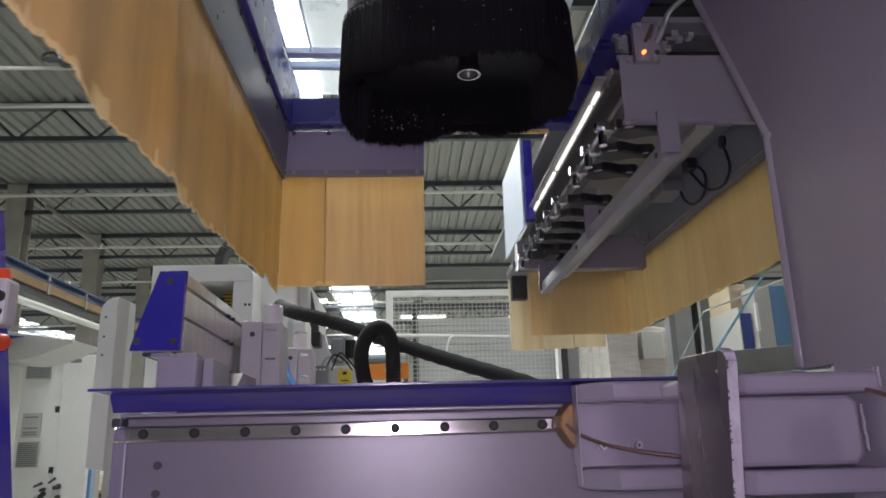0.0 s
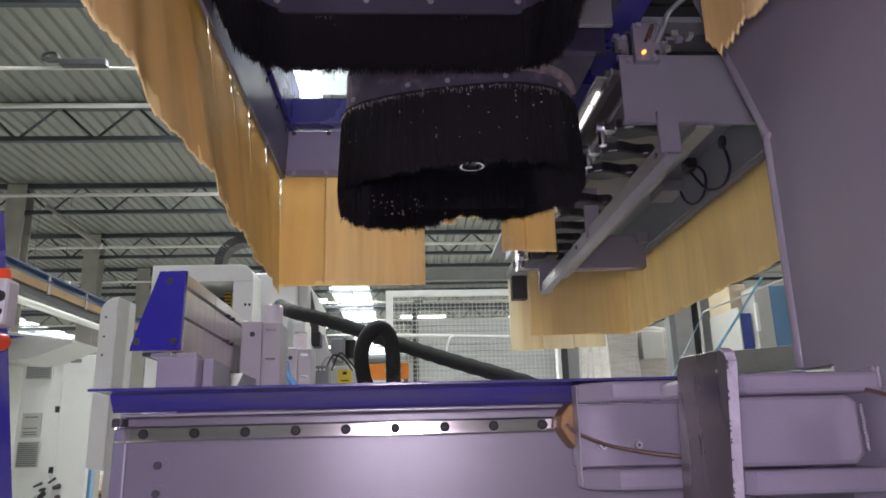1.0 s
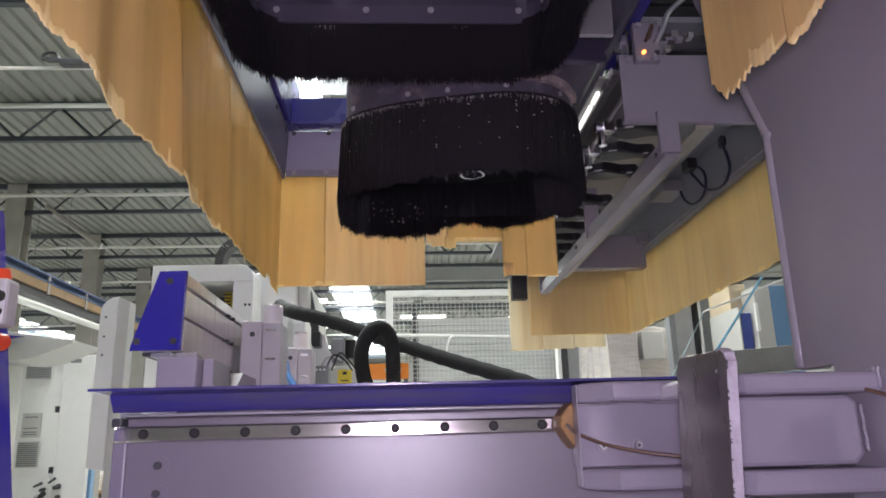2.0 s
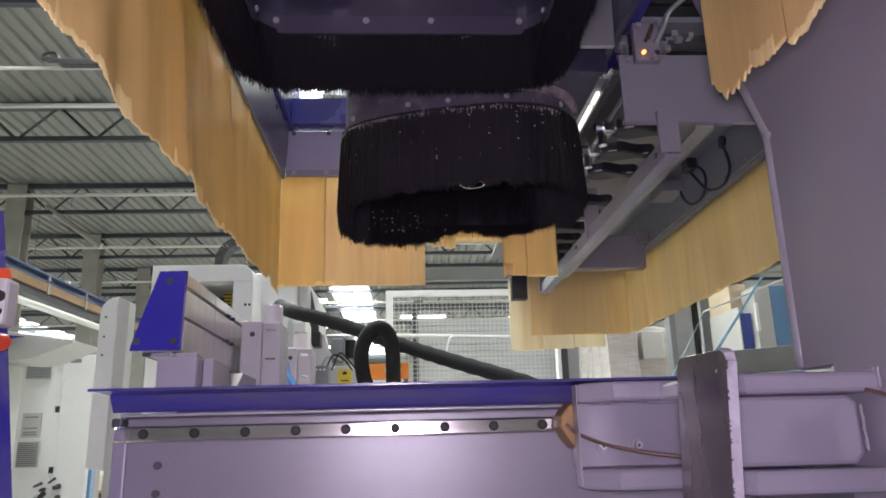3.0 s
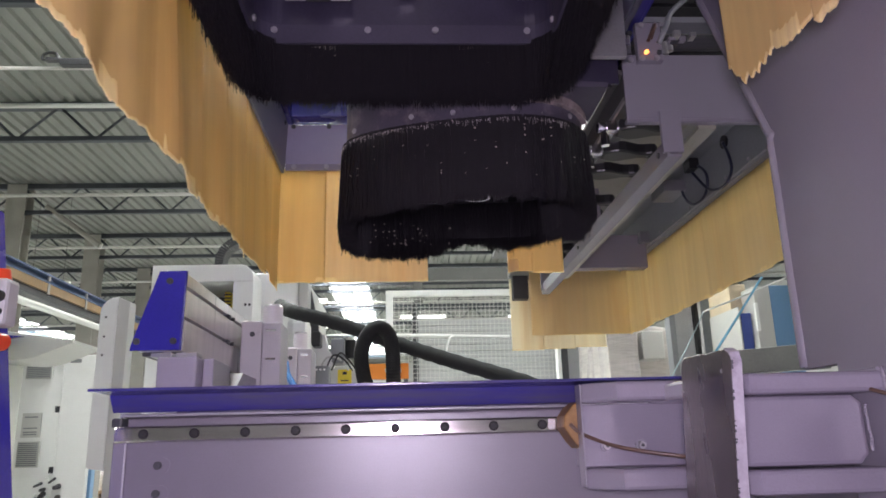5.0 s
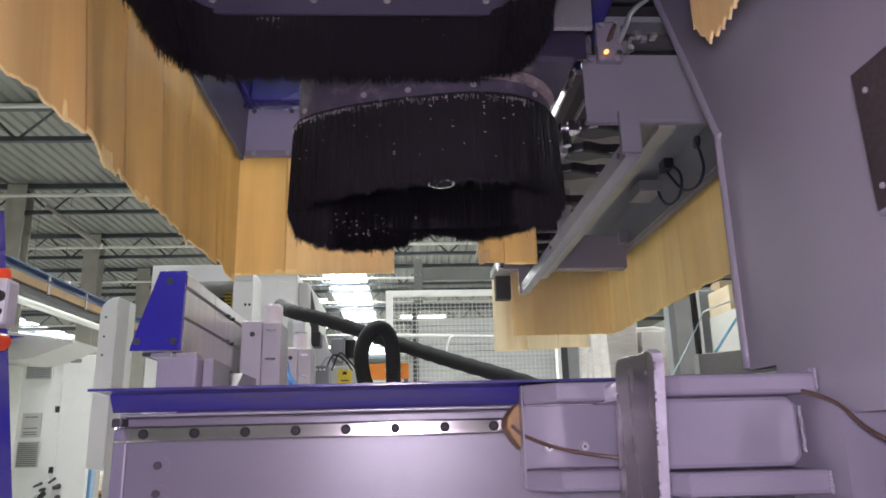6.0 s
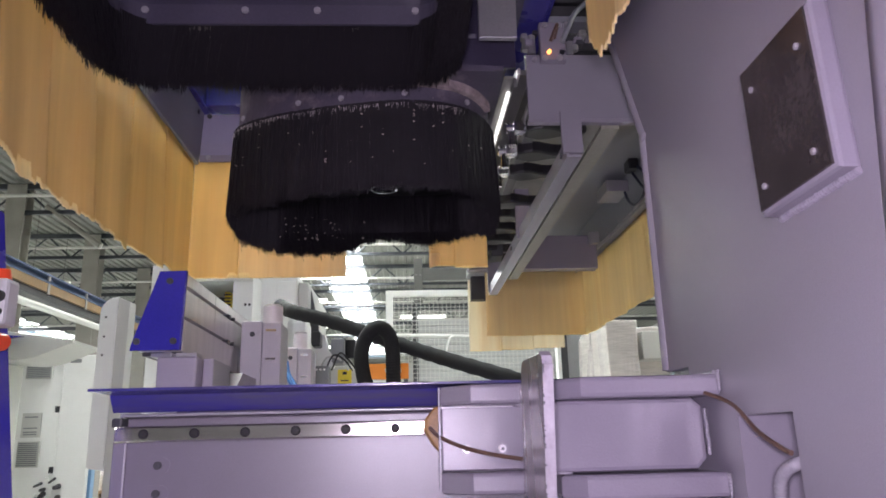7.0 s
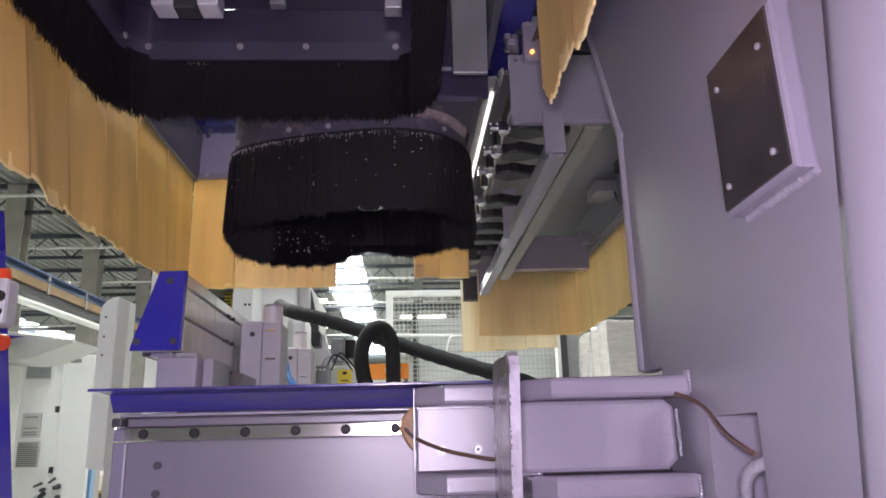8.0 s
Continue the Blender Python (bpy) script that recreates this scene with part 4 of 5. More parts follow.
# ---- dust hood on the cross carriage ----
def dust_hood():
    t = thing("dust_hood", (0.05, 1.3, 1.69), "blue and grey dust hood frame hung with amber rubber curtains", "dust hood")
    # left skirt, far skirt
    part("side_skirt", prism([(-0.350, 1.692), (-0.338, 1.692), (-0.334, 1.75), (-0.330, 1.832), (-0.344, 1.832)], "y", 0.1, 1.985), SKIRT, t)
    part("skirt_lip", cube(-0.352, -0.338, 0.1, 1.985, 1.686, 1.6915), GREY, t)
    part("side_beam", cube(-0.36, -0.316, 0.1, 1.99, 1.834, 1.93, 0.003), BLUE_FRAME, t, "blue hood frame beam")
    # far skirt colour lightened and tinted for the lamp's violet light
    part("far_skirt", cube(-0.335, 0.060, 1.978, 1.990, 1.712, 1.832, 0.001), mat("lamp_lit_skirt_sheet", (0.31, 0.285, 0.385), rough=0.25, vary=0.07, scale=5, grain=300, bump=0.03), t)
    part("far_lip", cube(-0.335, 0.060, 1.972, 1.988, 1.692, 1.711, 0.002), PAINT, t)
    part("far_beam", cube(-0.3155, 0.53, 1.93, 1.99, 1.836, 1.915, 0.003), BLUE_FRAME, t, "blue hood frame beam")
    part("right_beam", cube(0.462, 0.53, 0.1, 1.895, 1.85, 1.95, 0.003), BLUE_FRAME, t, "blue hood frame beam")
    part("right_web", cube(0.531, 0.54, 0.1, 1.99, 1.86, 2.1), BLUE_FRAME, t, "blue hood side sheet")
    # unseen opaque sheet, added to hold back light from above
    part("roof_sheet", cube(-0.36, 0.53, 0.1, 0.999, 2.06, 2.066), PAINT_DARK, t, "unseen dark sheet added to shade the hood")
    pane = part("roof_pane", cube(-0.33, 0.45, 1.0, 2.2, 2.06, 2.066), CLEAR, t, "clear plastic roof sheet")
    pane.visible_shadow = False
    part("pane_bar", cube(-0.33, 0.45, 1.90, 1.93, 2.04, 2.0595), SHEET, t, "pale glazing bar")
    part("pane_bar", cube(-0.33, 0.45, 1.98, 2.0, 2.04, 2.0595), SHEET, t, "pale glazing bar")
    part("pane_bar", cube(-0.262, -0.258, 1.0, 1.899, 2.045, 2.0595), SHEET, t, "pale glazing bar")
    part("pane_support", cube(-0.36, -0.335, 1.0, 2.2, 1.931, 2.07), BLUE_FRAME, t)
    for x in (-0.315, -0.215, -0.08):
        piece("bolt", BOLT_DARK, t, Matrix.Translation((x, 1.977, 1.825)))
    for x in (-0.31, -0.22, -0.13, -0.04, 0.04):
        piece("bolt", BOLT, t, Matrix.Translation((x, 1.971, 1.702)))
    small = bolt_mesh(0.004, 0.003, ZINC)
    for i in range(12):
        piece("bolt", small, t, Matrix.Translation((-0.345, 0.6 + i * 0.12, 1.700)) @ pose(0, 0, 0, 0, 0, 90))
    for i in range(10):
        piece("bolt", BOLT_DARK, t, Matrix.Translation((-0.332, 0.62 + i * 0.145, 1.815)) @ pose(0, 0, 0, 0, 0, 90))
    # left curtain: overlapping strips, each swings about its upper edge
    strips, pivot = [], (-0.343, 1.0, 1.695)
    cuts = (0.10, 1.0, 1.16, 1.33, 1.52, 1.73, 1.972)
    for i, (y, end) in enumerate(zip(cuts, cuts[1:])):
        torn = 0.0055 if y < 1.35 else 0.003
        low = 1.328 + (0.036 if y > 1.25 else 0.0) * (y - 1.25) / 0.7
        over = 0.005 if end < 1.95 else 0.0
        bm = turned(jagged_sheet(0, end - y + over, low, 1.695, 0.0016, 10 + i, torn, wave=0.005, edge=0.006 if y < 1.35 else 0.004, phase=y), Matrix.Translation((-0.3425 - 0.0002 * i, y, 0)) @ pose(0, 0, 0, 0, 0, 90))
        strips.append((y, pivot_part("curtain_strip", bm, CURTAIN, t, pivot)))
    # far curtain
    for k, (a, b) in enumerate(((-0.347, -0.2203), (-0.2210, 0.058))):
        strips.append((9.0, pivot_part("curtain_strip", turned(jagged_sheet(a, b, 1.372, 1.70, 0.0035, 90 + k, 0.0012, wave=0.001), Matrix.Translation((0, 1.980 + 0.0036 * (k % 2), 0))), CURTAIN_PALE if k else CURTAIN, t, (0, 1.980, 1.70))))
    return t, strips


HOOD, STRIPS = dust_hood()


def lifting_curtain():
    """The part of the curtain that is raised and lowered."""
    t = thing("lifting_curtain", (0.43, 1.5, 1.70), "raised and lowered grey skirt with torn amber rubber curtain", "curtain")
    part("side_panel", cube(0.425, 0.431, 0.55, 1.965, 1.728, 1.840, 0.001), mat("matt_dark_panel", (0.075, 0.065, 0.10), rough=0.6, vary=0.15), t, "dark side panel")
    part("panel_lip", cube(0.421, 0.434, 0.55, 1.965, 1.720, 1.7275), PAINT_DARK, t)
    part("cross_panel", cube(0.065, 0.435, 1.960, 1.966, 1.712, 1.84, 0.001), PAINT_DARK, t)
    for k, (a, b, z, torn) in enumerate(((0.062, 0.120, 1.484, 0.006), (0.121, 0.277, 1.492, 0.002), (0.276, 0.345, 1.394, 0.002), (0.344, 0.430, 1.392, 0.001))):
        part("curtain_strip", turned(jagged_sheet(a, b, z, 1.72, 0.0035, 120 + k, torn), Matrix.Translation((0, 1.972 + 0.0036 * (k % 2), 0))), CURTAIN if k else CURTAIN_PALE, t)
    part("torn_patch", turned(jagged_sheet(0.277, 0.305, 1.395, 1.43, 0.002, 131, 0.006), Matrix.Translation((0, 1.9675, 0))), TORN, t, "frayed pale patch")
    part("torn_patch", turned(jagged_sheet(0.112, 0.145, 1.478, 1.505, 0.002, 132, 0.006), Matrix.Translation((0, 1.9675, 0))), TORN, t, "frayed pale patch")
    def foot(u):
        return 1.402 + 0.006 * math.sin(u * 31) + 0.045 * max(0.0, (u - 0.88) / 0.075) ** 2 + (0.010 * abs(math.sin(u * 170)) if u > 0.83 else 0.0)
    for k, (a, b, lift) in enumerate(((0.40, 0.742, -0.004), (0.737, 0.958, 0.004))):
        part("curtain_strip", turned(jagged_sheet(a, b, 1.402, 1.71, 0.003, 140 + k, 0.008, wave=0.004, edge=0.005, foot=lambda u: foot(u) + lift), Matrix.Translation((0.452 + 0.004 * k, 0, 0)) @ pose(0, 0, 0, 0, 0, 90)), CURTAIN, t)
    return t


LIFT = lifting_curtain()


# ---- machining head with its brush skirts ----
def bristles(line, z0, z1, n, seed, flare=0.012, thick=0.022, fray=0.014, worn=None):
    """A dense skirt of tapered bristles hanging from a line in plan."""
    rng = random.Random(seed)
    pts = [Vector((*p, 0)) for p in line]
    seg = [(a, b, (b - a).length) for a, b in zip(pts, pts[1:])]
    total = sum(s[2] for s in seg)
    verts, faces = [], []
    for i in range(n):
        d = rng.random() * total
        for a, b, l in seg:
            if d <= l:
                break
            d -= l
        p = a.lerp(b, min(1, d / l))
        along = (b - a).normalized()
        out = Vector((along.y, -along.x, 0))
        off = rng.uniform(-0.5, 0.5) * thick
        clump = 0.006 * math.sin(i * 0 + p.x * 140 + p.y * 90)
        top = p + out * off + Vector((0, 0, z1))
        low = z0 + clump * 0.6 + rng.uniform(-0.4, 1.0) * fray
        low += worn(p.x, p.y) if worn else 0.0
        low -= rng.uniform(0.004, 0.013) if rng.random() < 0.05 else 0.0
        tip = p + out * (off + flare * (0.5 + rng.random())) + along * rng.gauss(0, 0.006)
        tip.z = low
        r = rng.uniform(0.0005, 0.0012)
        k = len(verts)
        for j in range(3):
            ang = j * math.tau / 3 + rng.random()
            o = (along * math.cos(ang) + out * math.sin(ang)) * r
            verts += [tuple(top + o), tuple(tip + o * 0.45)]
        for j in range(3):
            q = (j + 1) % 3
            faces.append((k + 2 * j, k + 2 * j + 1, k + 2 * q + 1, k + 2 * q))
        faces.append((k + 1, k + 3, k + 5))
    return verts, faces


def ribbon(line, z0, z1, thick, closed=False):
    """An upright band of even thickness along a line in plan."""
    bm = bmesh.new()
    pts = [Vector((*p, 0)) for p in line]
    cols = []
    for i, p in enumerate(pts):
        a = pts[i - 1] if (i or closed) else p
        b = pts[(i + 1) % len(pts)] if (i < len(pts) - 1 or closed) else p
        d = (b - a).normalized()
        o = Vector((d.y, -d.x, 0)) * thick / 2
        cols.append([bm.verts.new((q.x, q.y, z)) for q, z in ((p - o, z0), (p + o, z0), (p + o, z1), (p - o, z1))])
    pairs = list(zip(cols, cols[1:])) + ([(cols[-1], cols[0])] if closed else [])
    for a, b in pairs:
        for k in range(4):
            bm.faces.new((a[k], b[k], b[(k + 1) % 4], a[(k + 1) % 4]))
    if not closed:
        bm.faces.new(cols[0])
        bm.faces.new(cols[-1][::-1])
    bmesh.ops.recalc_face_normals(bm, faces=bm.faces)
    return bm


def brush(name, line, z0, z1, n, seed, parent, closed, label, flare=0.012, thick=0.022, worn=None, short=0.02):
    core = part(name, ribbon(line, z0 + short, z1, thick * 0.75, closed), BRISTLE, parent, label)
    pts = list(line) + ([line[0]] if closed else [])
    v, f = bristles(pts, z0, z1 + 0.004, n, seed, flare, thick * 1.3, worn=worn)
    base = Vector(parent["base"])
    me = bpy.data.meshes.new("bristles")
    me.from_pydata([tuple(Vector(c) - base) for c in v], [], f)
    me.materials.append(BRISTLE)
    ob = new("bristles", me)
    ob.parent = core
    ob["base"] = parent["base"]
    tagged(ob, kind="stuff")
    return core


def smooth_loop(points, steps=6):
    pts = [Vector((*p, 0)) for p in points]
    n, out = len(pts), []
    for i in range(n):
        a, b, c, d = pts[i - 1], pts[i], pts[(i + 1) % n], pts[(i + 2) % n]
        for k in range(steps):
            t = k / steps
            q = 0.5 * ((2 * b) + (c - a) * t + (2 * a - 5 * b + 4 * c - d) * t * t + (3 * b - a - 3 * c + d) * t ** 3)
            out.append((q.x, q.y))
    return out


def worn_edge(x, y):
    """How much shorter the bristles are worn, in metres."""
    if y > 1.72:
        return 0.030 * max(0.0, min(1.0, (x - 0.02) / 0.35)) + 0.022 * max(0.0, 1 - ((x - 0.155) / 0.085) ** 2)
    return -0.008 - 0.012 * max(0.0, min(1.0, (0.08 - x) / 0.20))


def machining_head():
    t = thing("milling_unit", (0.1, 1.4, 1.44), "dark milling unit with black brush skirts and wood chips", "milling unit")
    # lower oval brush round the spindle
    loop = smooth_loop([(-0.126, 1.60), (-0.107, 1.492), (-0.018, 1.432), (0.12, 1.390), (0.23, 1.375), (0.32, 1.405), (0.375, 1.49), (0.392, 1.62), (0.384, 1.78), (0.33, 1.86), (0.12, 1.875), (-0.08, 1.870), (-0.126, 1.78)])
    part("lower_band", ribbon(loop, 1.590, 1.700, 0.012, True), DUSTY, t, "dark clamping band")
    brush("lower_brush", loop, 1.440, 1.592, 32000, 5, t, True, "dense black bristle skirt", 0.006, 0.026, worn_edge, 0.045)
    part("cover_plate", prism(loop, "z", 1.7005, 1.712), DUSTY, t)
    part("dusty_rim", ribbon([(x + (x - 0.13) * 0.035, y - 0.010) for x, y in loop[21:37]], 1.628, 1.650, 0.012), mat("wood_dust_on_plate", (0.30, 0.24, 0.235), rough=0.85, vary=0.3, scale=30, grain=200, dirt_sheen=(0.06, 0.05, 0.06), dirt_sheen_amount=1.0, dirt_sheen_from=0.45), t, "rim covered in pale wood dust")
    part("inner_disc", prism([(0.13 + (x - 0.13) * 0.9, 1.63 + (y - 1.63) * 0.9) for x, y in loop], "z", 1.575, 1.60), BLACK, t)
    bolt = bolt_mesh(0.0055, 0.003, ZINC)
    for x, y, a in ((-0.107, 1.472, -42), (0.012, 1.404, -18), (0.095, 1.384, -14), (0.215, 1.362, -4), (0.335, 1.402, 40)):
        piece("bolt", bolt, t, Matrix.Translation((x, y + 0.002, 1.612)) @ pose(0, 0, 0, 0, 0, a))
    # spindle nose
    s = part("spindle", rod(bmesh.new(), (0.167, 1.655, 1.54), (0.167, 1.655, 1.65), 0.027, sides=32), BLACK, t)
    ring = bmesh.new()
    for k in range(40):
        a, b = k * math.tau / 40, (k + 1) * math.tau / 40
        c = [(0.167 + r * math.cos(q), 1.655 + r * math.sin(q), z) for q in (a, b) for r, z in ((0.0245, 1.524), (0.030, 1.524), (0.030, 1.545), (0.0245, 1.545))]
        v = [ring.verts.new(p) for p in c]
        for i in range(4):
            ring.faces.new((v[i], v[(i + 1) % 4], v[4 + (i + 1) % 4], v[4 + i]))
    bmesh.ops.remove_doubles(ring, verts=ring.verts, dist=1e-5)
    bmesh.ops.recalc_face_normals(ring, faces=ring.faces)
    part("collet_ring", ring, CHROME, s, "bright steel ring")
    # upper box: underside, inner walls, flange, brush on three sides
    part("underside", cube(-0.285, 0.285, 0.45, 1.30, 1.828, 1.84), PAINT_DARK, t)
    def around(half, back, r):
        """Plan of a band open to the front, with two rounded corners."""
        turn = [(math.cos(a), math.sin(a)) for a in (k * math.pi / 16 for k in range(9))]
        right = [(half, 0.45), (half, 0.75), (half, 1.05)] + [(half - r + r * c, back - r + r * d) for c, d in turn]
        return [(-x, y) for x, y in right] + [(x, y) for x, y in reversed(right)]
    part("box_wall", ribbon(around(0.287, 1.304, 0.052), 1.7525, 1.8275, 0.005), PAINT_DARK, t, "dark violet box wall with rounded corners")
    part("flange", ribbon(around(0.281, 1.2965, 0.045), 1.713, 1.752, 0.006), mat("scuffed_violet_flange", (0.055, 0.049, 0.075), rough=0.4, vary=0.2, scale=9, grain=160), t, "scuffed violet flange with rounded corners")
    brush("upper_brush", around(0.307, 1.324, 0.105), 1.600, 1.718, 50000, 6, t, False, "black bristle skirt", 0.018, 0.030)
    for x in (-0.247, -0.070, 0.059, 0.236):
        piece("bolt", BOLT, t, Matrix.Translation((x, 1.2925, 1.739)))
    for y in (1.25, 1.05, 0.85):
        piece("bolt", BOLT, t, Matrix.Translation((-0.278, y, 1.739)) @ pose(0, 0, 0, 0, 0, 90))
        piece("bolt", BOLT, t, Matrix.Translation((0.278, y, 1.739)) @ pose(0, 0, 0, 0, 0, -90))
    c = part("clamp_block", cube(-0.226, -0.185, 1.225, 1.275, 1.790, 1.8275, 0.003), ALU, t, "bright aluminium block")
    part("clamp_block", cube(-0.140, -0.100, 1.225, 1.275, 1.790, 1.8275, 0.003), ALU, t, "bright aluminium block")
    part("clamp_bridge", cube(-0.1845, -0.1405, 1.228, 1.27, 1.785, 1.8275, 0.003), DARK, t)
    for x in (-0.213, -0.196, -0.128, -0.111):
        piece("bolt", bolt_mesh(0.004, 0.002, DARK), t, Matrix.Translation((x, 1.225, 1.808)))
    part("latch", cube(0.215, 0.25, 1.24, 1.275, 1.795, 1.8275, 0.003), STEEL_DULL, t)
    part("latch", cube(-0.01, 0.02, 1.26, 1.28, 1.815, 1.8275, 0.001), STEEL_DULL, t)
    part("deflector", prism([(0.30, 1.645), (0.40, 1.645), (0.40, 1.655), (0.30, 1.66)], "y", 1.34, 1.50), DUSTY, t, "dusty deflector sheet")
    part("side_plate", cube(0.300, 0.425, 1.345, 1.352, 1.655, 1.95), PAINT_DARK, t, "dark plate beside the spindle")
    part("neck", cube(-0.10, 0.36, 1.34, 1.85, 1.7125, 1.95, 0.01), PAINT_DARK, t)
    # unseen block above the neck, added to keep skylight off the leg
    part("spindle_column", cube(-0.12, 0.40, 1.34, 1.86, 1.951, 3.10, 0.01), PAINT_DARK, t, "unseen tall column added to block skylight")
    part("side_bracket", prism([(0.347, 1.661), (0.413, 1.661), (0.420, 2.0), (0.347, 2.0)], "y", 1.25, 1.262, 0.001), STEEL_DULL, t, "bare steel side bracket")
    rng = random.Random(3)
    flecks = bmesh.new()

    def outward(k):
        """Unit vector in plan that points out of the loop at its k-th point."""
        dx, dy = loop[k + 1][0] - loop[k - 1][0], loop[k + 1][1] - loop[k - 1][1]
        l = math.hypot(dx, dy)
        return dy / l, -dx / l

    for i in range(46):
        k = rng.randrange(0, 34)
        x, y = loop[k]
        z = rng.uniform(1.46, 1.60)
        ox, oy = outward(k)
        m = Matrix.Translation((x + ox * 0.0235, y + oy * 0.0235, z)) @ Euler((rng.uniform(0, 3), rng.uniform(0, 3), rng.uniform(0, 3))).to_matrix().to_4x4() @ Matrix.Diagonal((1, 0.35, 2.2, 1))
        bmesh.ops.create_cube(flecks, size=rng.uniform(0.0009, 0.0022), matrix=m)
    roots = bmesh.new()
    for i in range(230):
        k = rng.randrange(3, 30)
        f = rng.random()
        ox, oy = outward(k)
        x, y = loop[k][0] * (1 - f) + loop[k + 1][0] * f + ox * 0.0182, loop[k][1] * (1 - f) + loop[k + 1][1] * f + oy * 0.0182
        h = rng.uniform(0.003, 0.007) if rng.random() < 0.75 else rng.uniform(0.007, 0.014)
        w = rng.uniform(0.0003, 0.0006)
        bmesh.ops.create_cube(roots, size=1.0, matrix=Matrix.Translation((x, y, 1.5905 - h / 2 - abs(rng.gauss(0, 0.0018)))) @ Matrix.Diagonal((w, 0.0006, h, 1)))
    part("bristle_roots", roots, ROOTS, t, "pale bristle roots", "stuff")
    for i in range(42):
        m = Matrix.Translation((rng.gauss(-0.01, 0.06), 1.852, rng.uniform(1.465, 1.525))) @ Euler((rng.uniform(0, 3), rng.uniform(0, 3), 0)).to_matrix().to_4x4()
        bmesh.ops.create_cube(flecks, size=rng.uniform(0.0008, 0.0034), matrix=m)
    for i in range(26):
        x = rng.choice((-0.165, -0.165, -0.15, 0.12)) + rng.gauss(0, 0.014)
        h = rng.uniform(0.003, 0.010)
        bmesh.ops.create_cube(flecks, size=1.0, matrix=Matrix.Translation((x, 1.3035, 1.712 - h / 2)) @ Matrix.Diagonal((0.0005, 0.0006, h, 1)))
    for i in range(14):
        m = Matrix.Translation((rng.uniform(-0.27, 0.27), 1.3015, rng.uniform(1.62, 1.712))) @ Euler((rng.uniform(0, 3), rng.uniform(0, 3), 0)).to_matrix().to_4x4() @ Matrix.Diagonal((0.4, 0.4, 2.0, 1))
        bmesh.ops.create_cube(flecks, size=rng.uniform(0.0008, 0.0018), matrix=m)
    part("chips", flecks, CHIP, t, "pale wood chips in the bristles", "stuff")
    return t


HEAD = machining_head()


# ---- things round the machine ----
def blue_post():
    t = thing("blue_post", (-0.54, 1.0, 0.0), "blue painted post with a grey pendant switch box", "post")
    part("post", prism([(-0.70, 0.0), (-0.39, 0.0), (-0.518, 0.89), (-0.577, 1.286), (-0.74, 1.286)], "y", 0.98, 1.04, 0.003), BLUE, t)
    part("base_plate", cube(-0.72, -0.33, 0.94, 1.10, 0.0005, 0.012), BLUE, t)
    s = part("switch_box", cube(-0.62, -0.510, 0.945, 0.979, 1.108, 1.170, 0.006), mat("light_grey_plastic", (0.42, 0.42, 0.42), rough=0.4), t, "grey pendant switch box")
    for z, r in ((1.145, 0.0075), (1.125, 0.0055)):
        part("button", rod(bmesh.new(), (-0.518, 0.9445, z), (-0.518, 0.938, z), r, sides=18), BLACK, s)
    part("signal_cap", rod(bmesh.new(), (-0.526, 0.962, 1.1705), (-0.526, 0.962, 1.184), 0.011, 0.008, sides=20), RED, t, "red signal cap")
    part("stop_button", rod(bmesh.new(), (-0.524, 0.975, 1.090), (-0.524, 0.950, 1.090), 0.0115, 0.010, sides=20), RED, t, "red-orange emergency stop button")
    part("green_lamp", rod(bmesh.new(), (-0.556, 0.979, 1.246), (-0.556, 0.972, 1.246), 0.006, sides=14), glow("green_signal", (0.6, 1.0, 0.5), 1.5), t, "small green signal lamp")
    for z in (1.24, 0.98, 1.06):
        piece("bolt", BOLT_DARK, t, Matrix.Translation((-0.566 + (1.24 - z) * 0.14, 0.979, z)))


